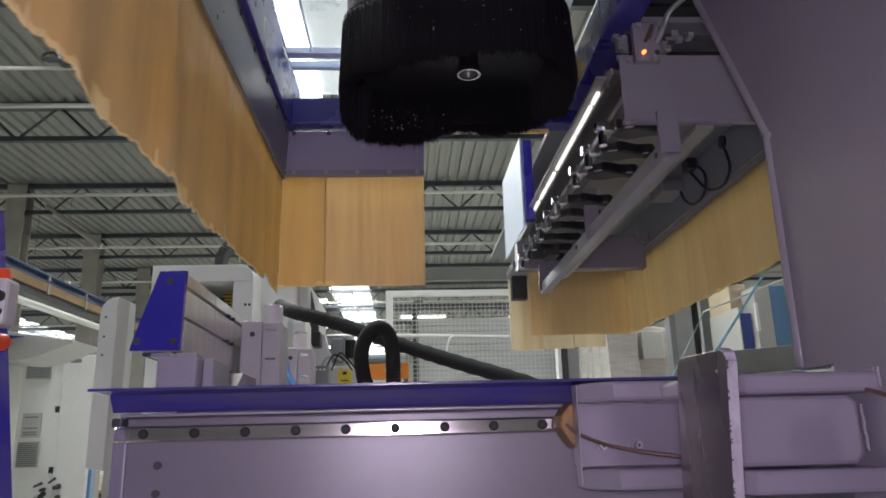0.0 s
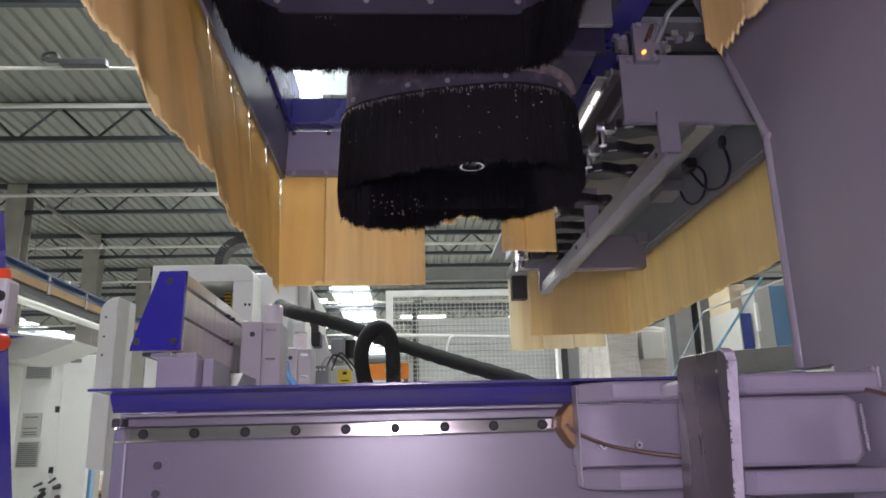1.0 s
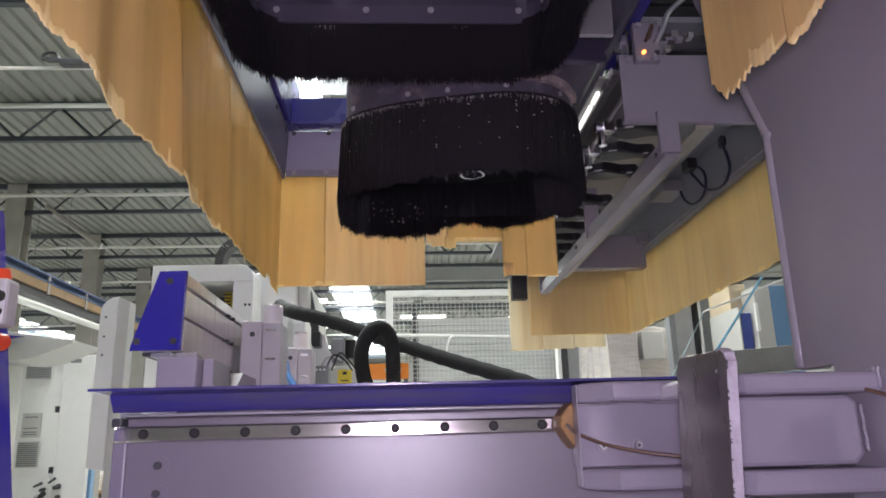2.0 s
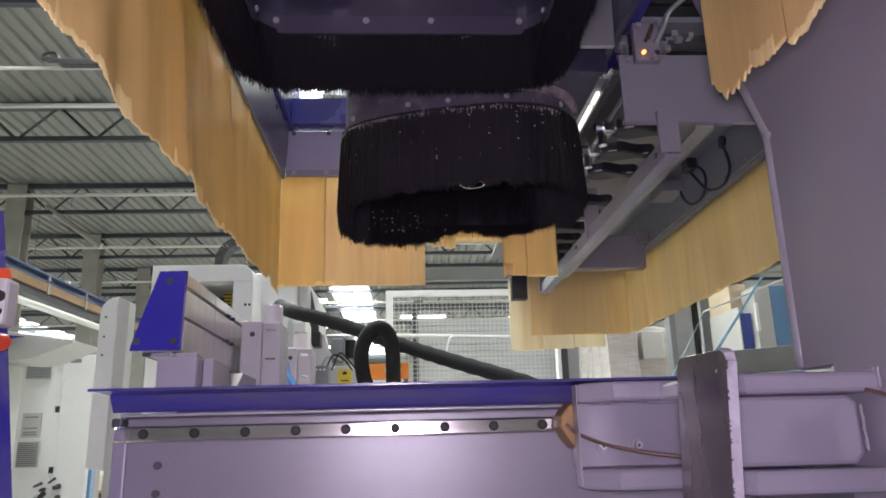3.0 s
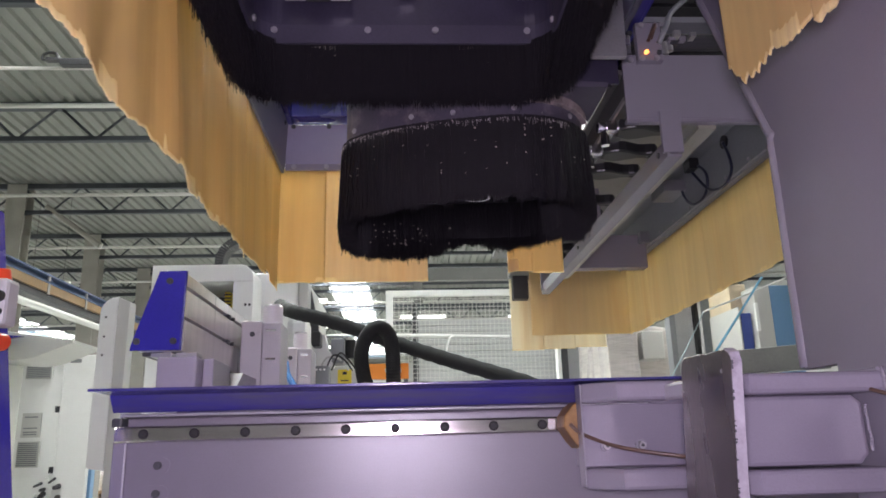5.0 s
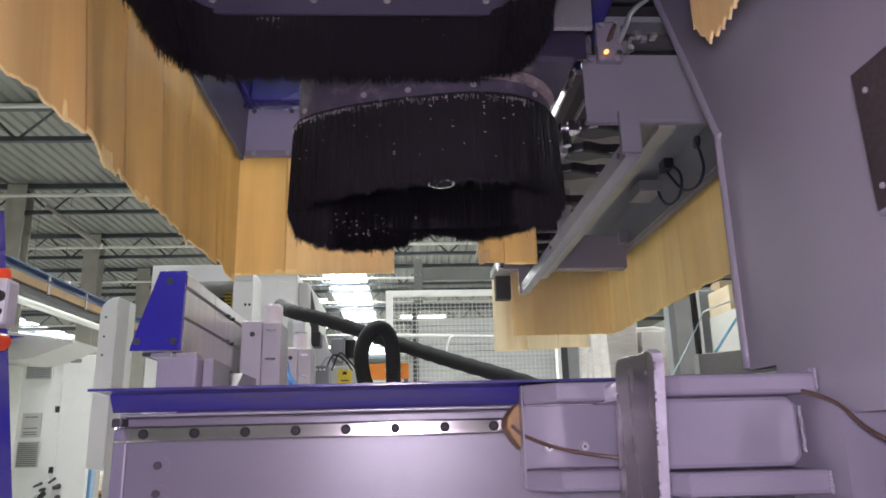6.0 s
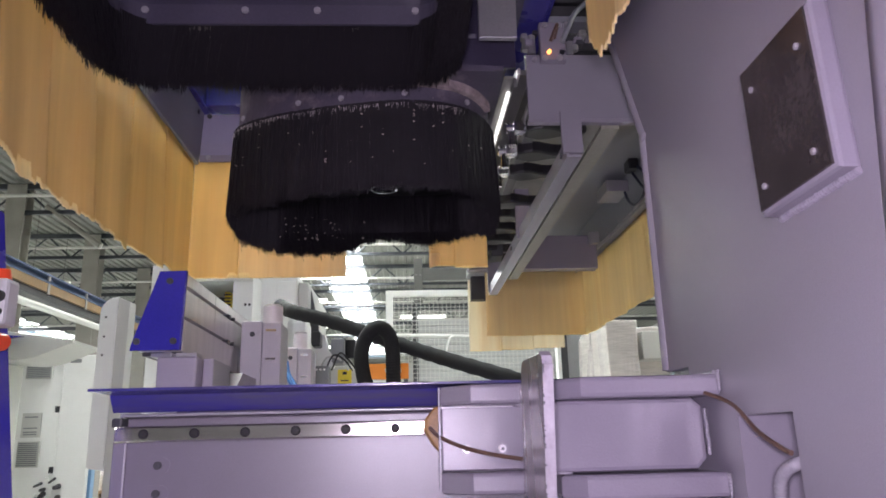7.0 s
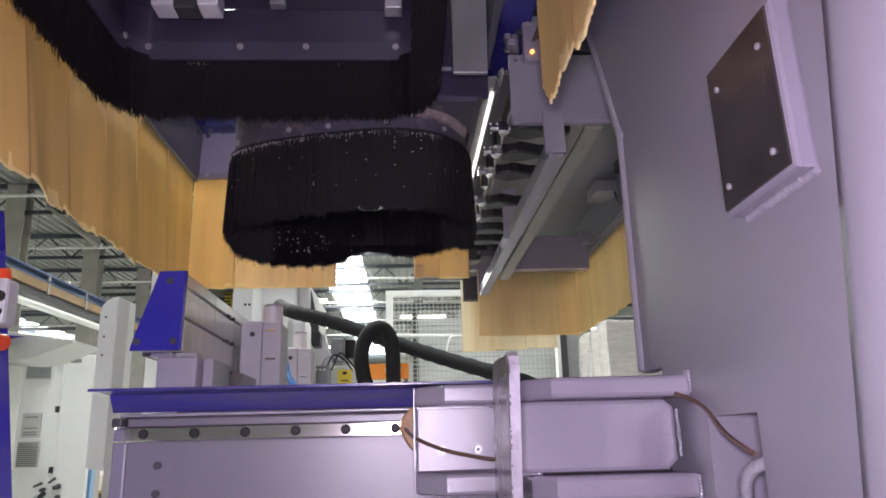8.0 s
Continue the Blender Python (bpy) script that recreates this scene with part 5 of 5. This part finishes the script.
def control_cabinet():
    t = thing("control_cabinet", (-2.4, 5.2, 0.0), "white control cabinet with louvres and dark hinges", "control cabinet")
    part("body", cube(-3.05, -2.26, 5.0, 5.6, 0.05, 1.545, 0.006), WHITE, t)
    part("door", cube(-2.258, -2.055, 4.99, 5.09, 0.05, 1.572, 0.008), WHITE, t, "white narrow cabinet door")
    part("blue_trim", cube(-2.0545, -2.036, 5.03, 5.085, 0.05, 1.55), SKY_BLUE, t, "blue trim strip")
    part("plinth", cube(-3.0, -2.08, 5.05, 5.55, 0.0, 0.0495), DARK, t)
    for x0, x1, z0, z1 in ((-2.50, -2.33, 1.42, 1.535), (-2.50, -2.36, 0.86, 1.02)):
        v = part("vent", cube(x0, x1, 4.985, 4.9995, z0, z1, 0.002), OFFWHITE, t, "louvred vent")
        slat = mesh_of(cube(x0 + 0.01, x1 - 0.01, -0.006, 0.0, -0.003, 0.003), "louvre", GREY)
        z = z0 + 0.012
        while z < z1 - 0.006:
            piece("louvre", slat, v, Matrix.Translation((0, 4.9845, z)))
            z += 0.0125
    sign = part("warning_plate", cube(-2.49, -2.37, 4.990, 4.9995, 1.045, 1.20), OFFWHITE, t, "pale warning plate with small grey marks")
    for z in (1.17, 1.10, 1.075, 1.06):
        part("print_bar", cube(-2.475, -2.39, 4.9885, 4.9899, z, z + 0.008), GREY, sign)
    for z in (1.53, 1.20, 0.82):
        part("hinge", cube(-2.285, -2.262, 4.978, 4.998, z, z + 0.04, 0.003), DARK, t)
    part("door_mark", cube(-2.22, -2.15, 4.987, 4.9895, 1.52, 1.545), GREY, t)
    rng = random.Random(4)
    for k in range(26):
        x, z, r = rng.uniform(-2.36, -2.20), rng.uniform(0.50, 0.80), rng.uniform(0.008, 0.020)
        part("cable_gland", rod(bmesh.new(), (x, 4.989, z), (x + rng.uniform(-0.02, 0.02), 4.989 - rng.uniform(0.02, 0.06), z - rng.uniform(0, 0.03)), r, r * 0.8, sides=10), (BLACK, DARK, WHITE)[k % 3], t)


def console_arm():
    t = thing("console_arm", (-1.9, 4.0, 0.0), "pale grey wedge-shaped console arm on a post", "console")
    part("arm", prism([(-2.25, 1.595), (-1.735, 1.515), (-1.735, 1.500), (-1.93, 1.425), (-2.02, 1.412), (-2.25, 1.43)], "y", 3.9, 4.25, 0.006), OFFWHITE, t)
    part("blue_wing", prism([(-2.25, 1.56), (-1.98, 1.535), (-2.25, 1.50)], "y", 3.87, 3.899), BLUE, t, "blue pointed wing")
    part("post", cube(-2.24, -2.12, 4.0, 4.2, 0.0, 1.411, 0.006), OFFWHITE, t)


def white_column():
    t = thing("machine_pillar", (-1.18, 3.1, 0.0), "white painted upright machine pillar with rounded top", "machine pillar")
    top = [(-1.238, 1.495)] + [(-1.238 + 0.062 * (1 - math.cos(a)), 1.495 + 0.062 * math.sin(a)) for a in [k * math.pi / 16 for k in range(1, 9)]]
    part("front", prism([(-1.241, 0.885)] + top + [(-1.1695, 1.560), (-1.1715, 0.875)], "y", 3.0, 3.02, 0.003), WHITE, t)
    part("side", prism([(-1.169, 1.558), (-1.122, 1.537), (-1.127, 0.0), (-1.171, 0.0)], "y", 3.0005, 3.07, 0.003), OFFWHITE, t)
    hole = bmesh.new()
    rod(hole, (0, 0, 0), (0, -0.002, 0), 0.0042, sides=12)
    hole = mesh_of(hole, "hole", DARK)
    for x, z in ((-1.213, 1.475), (-1.214, 1.396), (-1.215, 1.322)):
        piece("hole", hole, t, Matrix.Translation((x, 2.9995, z)))
    for z in (1.03, 0.78):
        part("hinge", cube(-1.10, -1.055, 3.0, 3.03, z, z + 0.05, 0.003), DARK, t)


def neighbour_machine():
    t = thing("machining_centre", (-0.8, 3.6, 0.0), "white enclosed machining centre with a window and cable drum", "machine")
    r = [(-0.73 + 0.06 * math.sin(a), 1.678 + 0.06 * math.cos(a)) for a in [k * math.pi / 16 for k in range(9)]]
    win = [(-0.915, 1.66), (-0.775, 1.66), (-0.757, 1.64), (-0.757, 1.50), (-0.915, 1.50)]
    part("hood_top", prism([(-1.112, 1.661), (-1.112, 1.738)] + r + [(-0.67, 1.661)], "y", 3.2, 3.7, 0.003), WHITE, t)
    part("hood_left", cube(-1.112, -0.916, 3.2, 3.7, 0.9, 1.6605), WHITE, t)
    part("hood_right", cube(-0.756, -0.67, 3.2, 3.7, 0.9, 1.6605), WHITE, t)
    part("hood_sill", cube(-0.9155, -0.7565, 3.2, 3.7, 0.9, 1.4995), WHITE, t)
    part("window_lining", cube(-0.9155, -0.7565, 3.55, 3.56, 1.50, 1.66), DARK, t)
    part("cable_chain", cube(-0.842, -0.814, 3.4, 3.5, 1.505, 1.655, 0.004), YELLOW, t, "yellow cable chain")
    for k in range(9):
        part("chain_link", cube(-0.844, -0.812, 3.39, 3.40, 1.51 + k * 0.016, 1.516 + k * 0.016), DARK, t)
    rng = random.Random(8)
    for k in range(9):
        x, z = rng.uniform(-0.93, -0.86), rng.uniform(1.55, 1.65)
        part("mechanism", cube(x, x + 0.02, 3.42, 3.5, z - 0.015, z + 0.008, 0.003), (CHROME, WHITE, DARK)[k % 3], t)
    for x in (-0.700, -0.682):
        part("screw_hole", rod(bmesh.new(), (x, 3.1995, 1.555), (x, 3.197, 1.555), 0.006), DARK, t)
    part("rear_hood", cube(-0.735, -0.505, 3.40, 4.2, 0.2, 1.745, 0.01), WHITE, t)
    part("rear_door", cube(-0.600, -0.512, 3.392, 3.3995, 1.1, 1.70, 0.002), WHITE, t)
    part("side_panel", cube(-0.503, -0.455, 3.42, 4.2, 0.2, 1.70, 0.004), OFFWHITE, t)
    part("dark_flap", prism([(-0.454, 1.68), (-0.415, 1.50), (-0.415, 1.42), (-0.454, 1.42)], "y", 3.5, 3.53), DARK, t)
    part("rounded_cover", cube(-0.52, -0.43, 3.2, 3.38, 1.0, 1.50, 0.03), WHITE, t)
    part("front_apron", cube(-0.98, -0.70, 2.9, 3.1, 0.9, 1.235, 0.03), WHITE, t, "rounded white apron")
    part("tan_panel", cube(-1.05, -0.95, 3.30, 3.35, 1.10, 1.33), CARTON, t, "tan panel")
    drill = part("drill_unit", cube(-0.367, -0.300, 3.6, 3.75, 1.335, 1.455, 0.006), GREY, t)
    part("motor", rod(bmesh.new(), (-0.27, 3.65, 1.36), (-0.27, 3.65, 1.45), 0.028), BLACK, t)
    part("bracket", prism([(-0.455, 1.42), (-0.42, 1.475), (-0.395, 1.475), (-0.38, 1.40), (-0.355, 1.38), (-0.355, 1.318), (-0.455, 1.318)], "y", 3.6, 3.7, 0.003), WHITE, t)
    part("control_box", cube(-0.436, -0.362, 3.5, 3.6, 1.05, 1.313, 0.004), GREY, t)
    for k in range(3):
        part("button", rod(bmesh.new(), (-0.42 + 0.018 * k, 3.4995, 1.295), (-0.42 + 0.018 * k, 3.494, 1.295), 0.005), WHITE, t)
    part("dark_arm", cube(-0.44, -0.40, 3.45, 3.55, 1.40, 1.47, 0.006), BLACK, t)
    for k in range(3):
        part("cable", pipe([(-0.42 + 0.03 * k, 3.6, 1.30), (-0.38 + 0.03 * k, 3.58, 1.36 + 0.01 * k), (-0.32 + 0.02 * k, 3.6, 1.352), (-0.28 + 0.02 * k, 3.62, 1.30)], 0.004), BLACK if k else OFFWHITE, t)
    b = part("terminal_box", cube(-0.415, -0.235, 4.0, 4.15, 0.9, 1.362, 0.006), OFFWHITE, t)
    part("yellow_sign", cube(-0.366, -0.292, 3.996, 3.9995, 1.262, 1.342), YELLOW, b, "yellow warning sticker")
    part("sign_mark", cube(-0.340, -0.318, 3.994, 3.9955, 1.315, 1.33), BLACK, b)
    part("sign_mark", cube(-0.350, -0.308, 3.994, 3.9955, 1.28, 1.286), BLACK, b)


def cable_drum():
    bm = bmesh.new()
    c, R, n = Vector((-1.0, 4.5, 2.06)), 0.17, 28
    for k in range(n):
        a0, a1 = math.pi * k / n, math.pi * (k + 0.8) / n
        v = [bm.verts.new((c.x + r * math.cos(a), c.y + dy, c.z + r * math.sin(a))) for a in (a0, a1) for r in (R - 0.05, R) for dy in (-0.06, 0.06)]
        for q in ((0, 1, 3, 2), (4, 6, 7, 5), (0, 4, 5, 1), (2, 3, 7, 6), (0, 2, 6, 4), (1, 5, 7, 3)):
            bm.faces.new([v[i] for i in q])
    box(bm, c.x - R, c.x - R + 0.05, c.y - 0.06, c.y + 0.06, 1.6, c.z)
    box(bm, c.x + R - 0.05, c.x + R, c.y - 0.06, c.y + 0.06, 1.6, c.z)
    box(bm, c.x - R, c.x + R, c.y - 0.08, c.y + 0.08, 0.0, 1.6)
    single("cable_chain_loop", bm, DARK, (c.x, c.y, 0), "dark cable chain bent in a loop over the machine", "cable chain")


def fence():
    t = thing("safety_fence", (0.7, 7.0, 0.0), "white framed wire mesh safety fence", "fence")
    part("post", cube(-0.185, -0.115, 6.97, 7.03, 0.0, 2.384, 0.004), WHITE, t)
    part("post", cube(1.60, 1.66, 6.97, 7.03, 0.0, 2.384, 0.004), WHITE, t)
    part("top_rail", cube(-0.1145, 1.5995, 6.97, 7.03, 2.325, 2.384, 0.004), WHITE, t)
    part("bottom_rail", cube(-0.1145, 1.5995, 6.97, 7.03, 0.10, 0.15, 0.004), WHITE, t)
    bm = bmesh.new()
    x = -0.10
    while x < 1.59:
        box(bm, x - 0.0025, x + 0.0025, 6.998, 7.003, 0.151, 2.3245)
        x += 0.042
    z = 0.2
    while z < 2.31:
        box(bm, -0.114, 1.599, 6.993, 6.9975, z - 0.0025, z + 0.0025)
        z += 0.042
    part("wire_mesh", bm, OFFWHITE, t, "pale welded wire mesh", "stuff")
    part("cable_duct", rod(bmesh.new(), (-0.11, 6.95, 1.945), (1.0, 6.95, 1.915), 0.013), WHITE, t, "white cable duct")
    part("cable_tail", pipe([(0.46, 6.94, 1.93), (0.42, 6.93, 1.90), (0.395, 6.93, 1.82), (0.385, 6.93, 1.77)], 0.009), WHITE, t)
    u = thing("roll_door", (0.8, 8.0, 0.0), "pale grey roller door with thin slats behind the fence", "roller door")
    slat = mesh_of(cube(0.14, 1.66, -0.012, 0.012, -0.034, 0.034, 0.006), "slat", mat("grey_roller_slat", (0.42, 0.43, 0.425), rough=0.5, vary=0.08, scale=3, grain=60, rand=0.05))
    z = 0.05
    while z < 2.26:
        piece("slat", slat, u, Matrix.Translation((0, 8.0, z)))
        z += 0.07
    part("guide", cube(0.08, 0.139, 7.95, 8.05, 0.0, 2.45), DARK, u)
    part("guide", cube(1.661, 1.72, 7.95, 8.05, 0.0, 2.45), DARK, u)
    part("head_post", cube(0.104, 0.200, 7.95, 8.05, 2.451, 2.95, 0.004), STEELWORK, u, "grey post over the door guide")
    part("head_beam", cube(0.201, 1.72, 7.96, 8.04, 2.70, 2.84, 0.004), STEELWORK, u, "grey beam over the door")
    for x in (0.128, 0.176):
        piece("bolt", BOLT, u, Matrix.Translation((x, 7.949, 2.76)))
    v = thing("banner", (-0.13, 5.2, 0.0), "orange banner board with pale bars of print", "banner")
    part("board", cube(-0.30, 0.02, 5.0, 5.03, 1.37, 1.475, 0.003), ORANGE, v)
    for k in range(4):
        part("print_bar", cube(-0.14 + 0.03 * k, -0.12 + 0.03 * k, 4.996, 4.9995, 1.415, 1.44), OFFWHITE, v)
    for x in (-0.28, 0.0):
        part("leg", cube(x - 0.015, x + 0.015, 5.0, 5.03, 0.0, 1.3695), DARK, v)


def right_side():
    t = thing("door_frame", (1.45, 6.0, 0.0), "grey door leaf in a dark metal frame", "door")
    part("leaf", cube(1.335, 1.50, 6.0, 6.05, 0.0, 2.1, 0.003), mat("pale_grey_door", (0.45, 0.47, 0.48), rough=0.45), t)
    part("frame", cube(1.28, 1.333, 5.97, 6.08, 0.0, 2.2, 0.003), DARK, t)
    part("white_jamb", cube(1.25, 1.279, 5.97, 6.08, 0.0, 2.2, 0.003), WHITE, t)
    part("frame", cube(1.502, 1.60, 5.97, 6.08, 0.0, 2.2, 0.003), GREY, t)
    u = thing("wrapped_pallet_load", (1.6, 5.2, 0.0), "pallet load wrapped in shiny clear stretch film", "pallet load")
    bm = cube(1.40, 1.62, 5.0, 5.9, 0.145, 1.75, 0.02)
    bmesh.ops.subdivide_edges(bm, edges=bm.edges, cuts=6, use_grid_fill=True)
    for v in bm.verts:
        v.co += noise.noise_vector(v.co * 7) * 0.02
    part("film", bm, FILM, u)
    bm = cube(1.63, 1.92, 5.2, 5.9, 0.145, 1.72, 0.02)
    bmesh.ops.subdivide_edges(bm, edges=bm.edges, cuts=6, use_grid_fill=True)
    for v in bm.verts:
        v.co += noise.noise_vector(v.co * 7) * 0.015
    part("film", bm, FILM, u)
    part("box", cube(1.645, 1.80, 5.0, 5.19, 1.47, 1.665, 0.006), OFFWHITE, u, "pale grey box on the load")
    for y in (5.0, 5.4, 5.8):
        part("deck_board", cube(1.38, 1.94, y, y + 0.1, 0.10, 0.1445), WOOD, u)
    for x in (1.38, 1.62, 1.85):
        part("bearer", cube(x, x + 0.09, 5.0, 5.9, 0.0, 0.0995), WOOD, u)
    w = thing("cabin_wall", (1.8, 4.5, 0.0), "grey cabin panels with a dark post", "cabin")
    part("panel", cube(1.70, 1.818, 4.5, 4.55, 0.0, 1.95, 0.004), mat("soft_grey_panel", (0.42, 0.43, 0.44), rough=0.45), w)
    part("edge_post", cube(1.66, 1.698, 4.48, 4.57, 0.0, 1.95, 0.004), GREY, w)
    part("dark_post", cube(1.82, 1.845, 4.47, 4.56, 0.0, 2.1, 0.003), BLACK, w)
    part("white_post", cube(1.847, 1.866, 4.47, 4.56, 0.0, 2.1, 0.003), WHITE, w)
    part("window_panel", cube(1.868, 2.06, 4.52, 4.56, 0.0, 1.85, 0.003), mat("pale_window_panel", (0.36, 0.40, 0.42), rough=0.25, vary=0.15, scale=4), w)
    x = thing("storage_rack", (2.2, 4.0, 0.0), "storage rack with blue and cream cartons", "rack")
    part("upright", cube(1.885, 1.892, 4.0, 4.4, 0.0, 1.65), OFFWHITE, x)
    part("blue_box", cube(1.895, 1.955, 4.0, 4.3, 1.39, 1.612, 0.003), mat("deep_blue_carton", (0.05, 0.08, 0.30), rough=0.5), x, "deep blue box")
    part("cream_box", cube(1.89, 1.99, 4.1, 4.4, 1.6125, 1.80, 0.004), mat("cream_carton", (0.66, 0.55, 0.38), rough=0.7), x, "cream carton")
    part("door", cube(1.96, 2.055, 3.95, 4.4, 1.10, 1.755, 0.004), OFFWHITE, x, "pale cabinet door")
    part("handle", cube(1.95, 1.97, 3.93, 3.949, 1.50, 1.66, 0.004), WHITE, x)
    part("blue_panel", cube(2.0555, 2.20, 3.95, 4.4, 1.10, 1.76, 0.004), SKY_BLUE, x, "light blue panel")
    part("shelf", cube(1.88, 2.3, 3.95, 4.4, 1.05, 1.099), GREY, x)
    for a in (1.90, 2.24):
        part("leg", cube(a, a + 0.04, 4.0, 4.36, 0.0, 1.0495), GREY, x)
    part("cream_box", cube(2.0, 2.12, 4.45, 4.6, 1.10, 1.90, 0.004), CARTON, x, "cream carton")
    y = thing("conveyor_beam", (1.55, 3.2, 0.0), "grey aluminium conveyor side beam", "beam")
    part("beam", prism([(1.30, 1.205), (1.30, 1.30), (1.90, 1.345), (1.90, 1.225)], "y", 3.2, 3.26, 0.003), mat("grey_beam", (0.30, 0.31, 0.30), rough=0.45), y)
    for a in (1.36, 1.8):
        part("leg", cube(a, a + 0.05, 3.2, 3.26, 0.0, 1.21), GREY, y)
    part("deck", cube(1.30, 1.9, 3.27, 3.9, 1.10, 1.16), OFFWHITE, y)
    for name, pts, m, r in (("strap", [(2.10, 3.8, 1.778), (1.86, 3.8, 1.685), (1.60, 3.8, 1.591)], OFFWHITE, 0.005), ("strap", [(1.60, 3.8, 1.591), (1.50, 3.8, 1.42), (1.394, 3.8, 1.256), (1.34, 3.8, 1.158)], mat("pale_cyan_strap", (0.40, 0.52, 0.56), rough=0.5), 0.0035),
                            ("strap", [(1.945, 3.8, 1.775), (1.73, 3.67, 1.55), (1.527, 3.55, 1.342)], STRAP_BLUE, 0.0065)):
        single(name, pipe(pts, r), m, pts[-1], "taut pale and blue tie strap", "strap", "tie straps")


def pallet_goods():
    t = thing("pallet", (-3.6, 9.0, 0.0), "wooden pallet with crumpled film on the floor", "pallet")
    for k in range(5):
        part("deck_board", cube(-4.1, -3.2, 8.6 + 0.2 * k, 8.7 + 0.2 * k, 0.50, 0.525), WOOD, t)
    for x in (-4.1, -3.7, -3.3):
        part("block", cube(x, x + 0.1, 8.6, 9.5, 0.40, 0.499), WOOD, t)
    part("lower_stack", cube(-4.1, -3.2, 8.6, 9.5, 0.0, 0.399, 0.01), WOOD, t)
    bm = cube(-3.95, -3.3, 8.7, 9.3, 0.526, 0.72, 0.05)
    bmesh.ops.subdivide_edges(bm, edges=bm.edges, cuts=5, use_grid_fill=True)
    for v in bm.verts:
        if v.co.z > 0.54:
            v.co += noise.noise_vector(v.co * 5) * 0.07
    part("crumpled_film", bm, FILM, t, "crumpled clear film")


for build in (blue_post, control_cabinet, console_arm, white_column, neighbour_machine, cable_drum, fence, right_side, pallet_goods):
    build()


# ---- motion ----
# seconds and metres: the gantry's travel along the bed, the carriage's across it, the head's height, the curtain's lift
ALONG = [(0, 0), (4.0, 0), (4.2, 0.002), (4.5, 0.0084), (4.7, 0.0103), (5.1, 0.002), (5.5, -0.026), (5.8, -0.056), (6.0, -0.0842), (6.5, -0.1531), (7.0, -0.2109), (7.5, -0.2455), (8.0, -0.2486)]
ACROSS = [(0, 0), (4.2, 0), (4.5, 0.0), (4.7, -0.008), (5.1, -0.060), (5.5, -0.118), (5.8, -0.141), (6.0, -0.1469), (6.25, -0.150), (6.5, -0.1465), (7.0, -0.1148), (7.5, -0.0557), (8.0, 0.0157)]
HEIGHT = [(0, 0.316), (0.2, 0.313), (0.4, 0.262), (0.5, 0.2229), (0.6, 0.195), (0.8, 0.130), (1.0, 0.0699), (1.2, 0.066), (1.5, 0.0594), (2.8, 0.030), (3.0, 0.0241), (3.5, 0.0), (4.0, -0.0215), (4.2, -0.0235), (4.5, -0.024), (6.0, -0.0274), (7.5, -0.0276), (8.0, -0.025)]
LIFTED = [(0, 0.43), (0.2, 0.385), (0.4, 0.30), (0.6, 0.22), (0.8, 0.145), (1.0, 0.07), (1.15, 0.012), (1.25, 0.0), (8.0, 0.0)]
SWING = [(0, 0.0), (0.2, 0.95), (0.4, 0.95), (0.6, 0.2), (0.8, 0.2), (1.0, 1.0), (1.2, 0.8), (1.4, 0.0), (1.5, 0.1), (1.7, 0.85), (2.0, 0.3), (2.3, 0.8), (2.6, 0.2), (2.8, 0.42), (3.0, 0.45), (3.2, 0.4), (3.4, 0.38), (3.5, 0.35), (4.0, 0.6), (4.4, 0.42), (4.5, 0.45), (4.7, 0.7), (5.1, 0.3), (5.5, 0.8), (5.8, 0.4), (6.2, 0.5), (6.6, 0.3), (7.0, 0.45), (7.5, 0.5), (8.0, 0.75)]


def at(rows, t):
    """The value at t on a line that eases through the rows."""
    ts = [r[0] for r in rows]
    i = max(0, min(len(rows) - 2, next((k for k in range(len(rows) - 1) if t <= ts[k + 1]), len(rows) - 2)))

    def slope(k):
        a, b = max(k - 1, 0), min(k + 1, len(rows) - 1)
        return (rows[b][1] - rows[a][1]) / (rows[b][0] - rows[a][0])
    (t0, a), (t1, b) = rows[i], rows[i + 1]
    h = t1 - t0
    u = (t - t0) / h
    return (2 * u ** 3 - 3 * u * u + 1) * a + (u ** 3 - 2 * u * u + u) * h * slope(i) + (3 * u * u - 2 * u ** 3) * b + (u ** 3 - u * u) * h * slope(i + 1)


def motions():
    times = [k / 10 for k in range(81)]
    for ob, use in ((LEG, (1, 0, 0, 0)), (RACK, (1, 0, 0, 0)), (HOOD, (1, 1, 0, 0)), (LIFT, (1, 1, 0, 1)), (HEAD, (1, 1, 1, 0))):
        b = Vector(ob["base"])
        walk(ob, [(t, pose(b.x + at(ALONG, t) * use[0], b.y + at(ACROSS, t) * use[1], b.z + at(HEIGHT, t) * use[2] + at(LIFTED, t) * use[3])) for t in times])
    base = Vector(HOOD["base"])
    for y, ob in STRIPS:
        p = Vector(ob["base"]) - base
        reach = max(0.0, min(1.0, (1.95 - y) / 0.95)) if y < 5 else 0.0
        far = 1.2 if y > 5 else 0.0
        twist = 1.85 if 0.99 < y < 5 else 0.0
        hinge = Matrix.Translation((0, y - 1.0, 0)) if y < 5 else Matrix()
        rows = [(t, pose(p.x, p.y, p.z) @ hinge @ pose(0, 0, 0, -far * at(SWING, t), -9.5 * reach * at(SWING, t), twist * at(SWING, t)) @ hinge.inverted()) for t in times]
        walk(ob, rows)


motions()
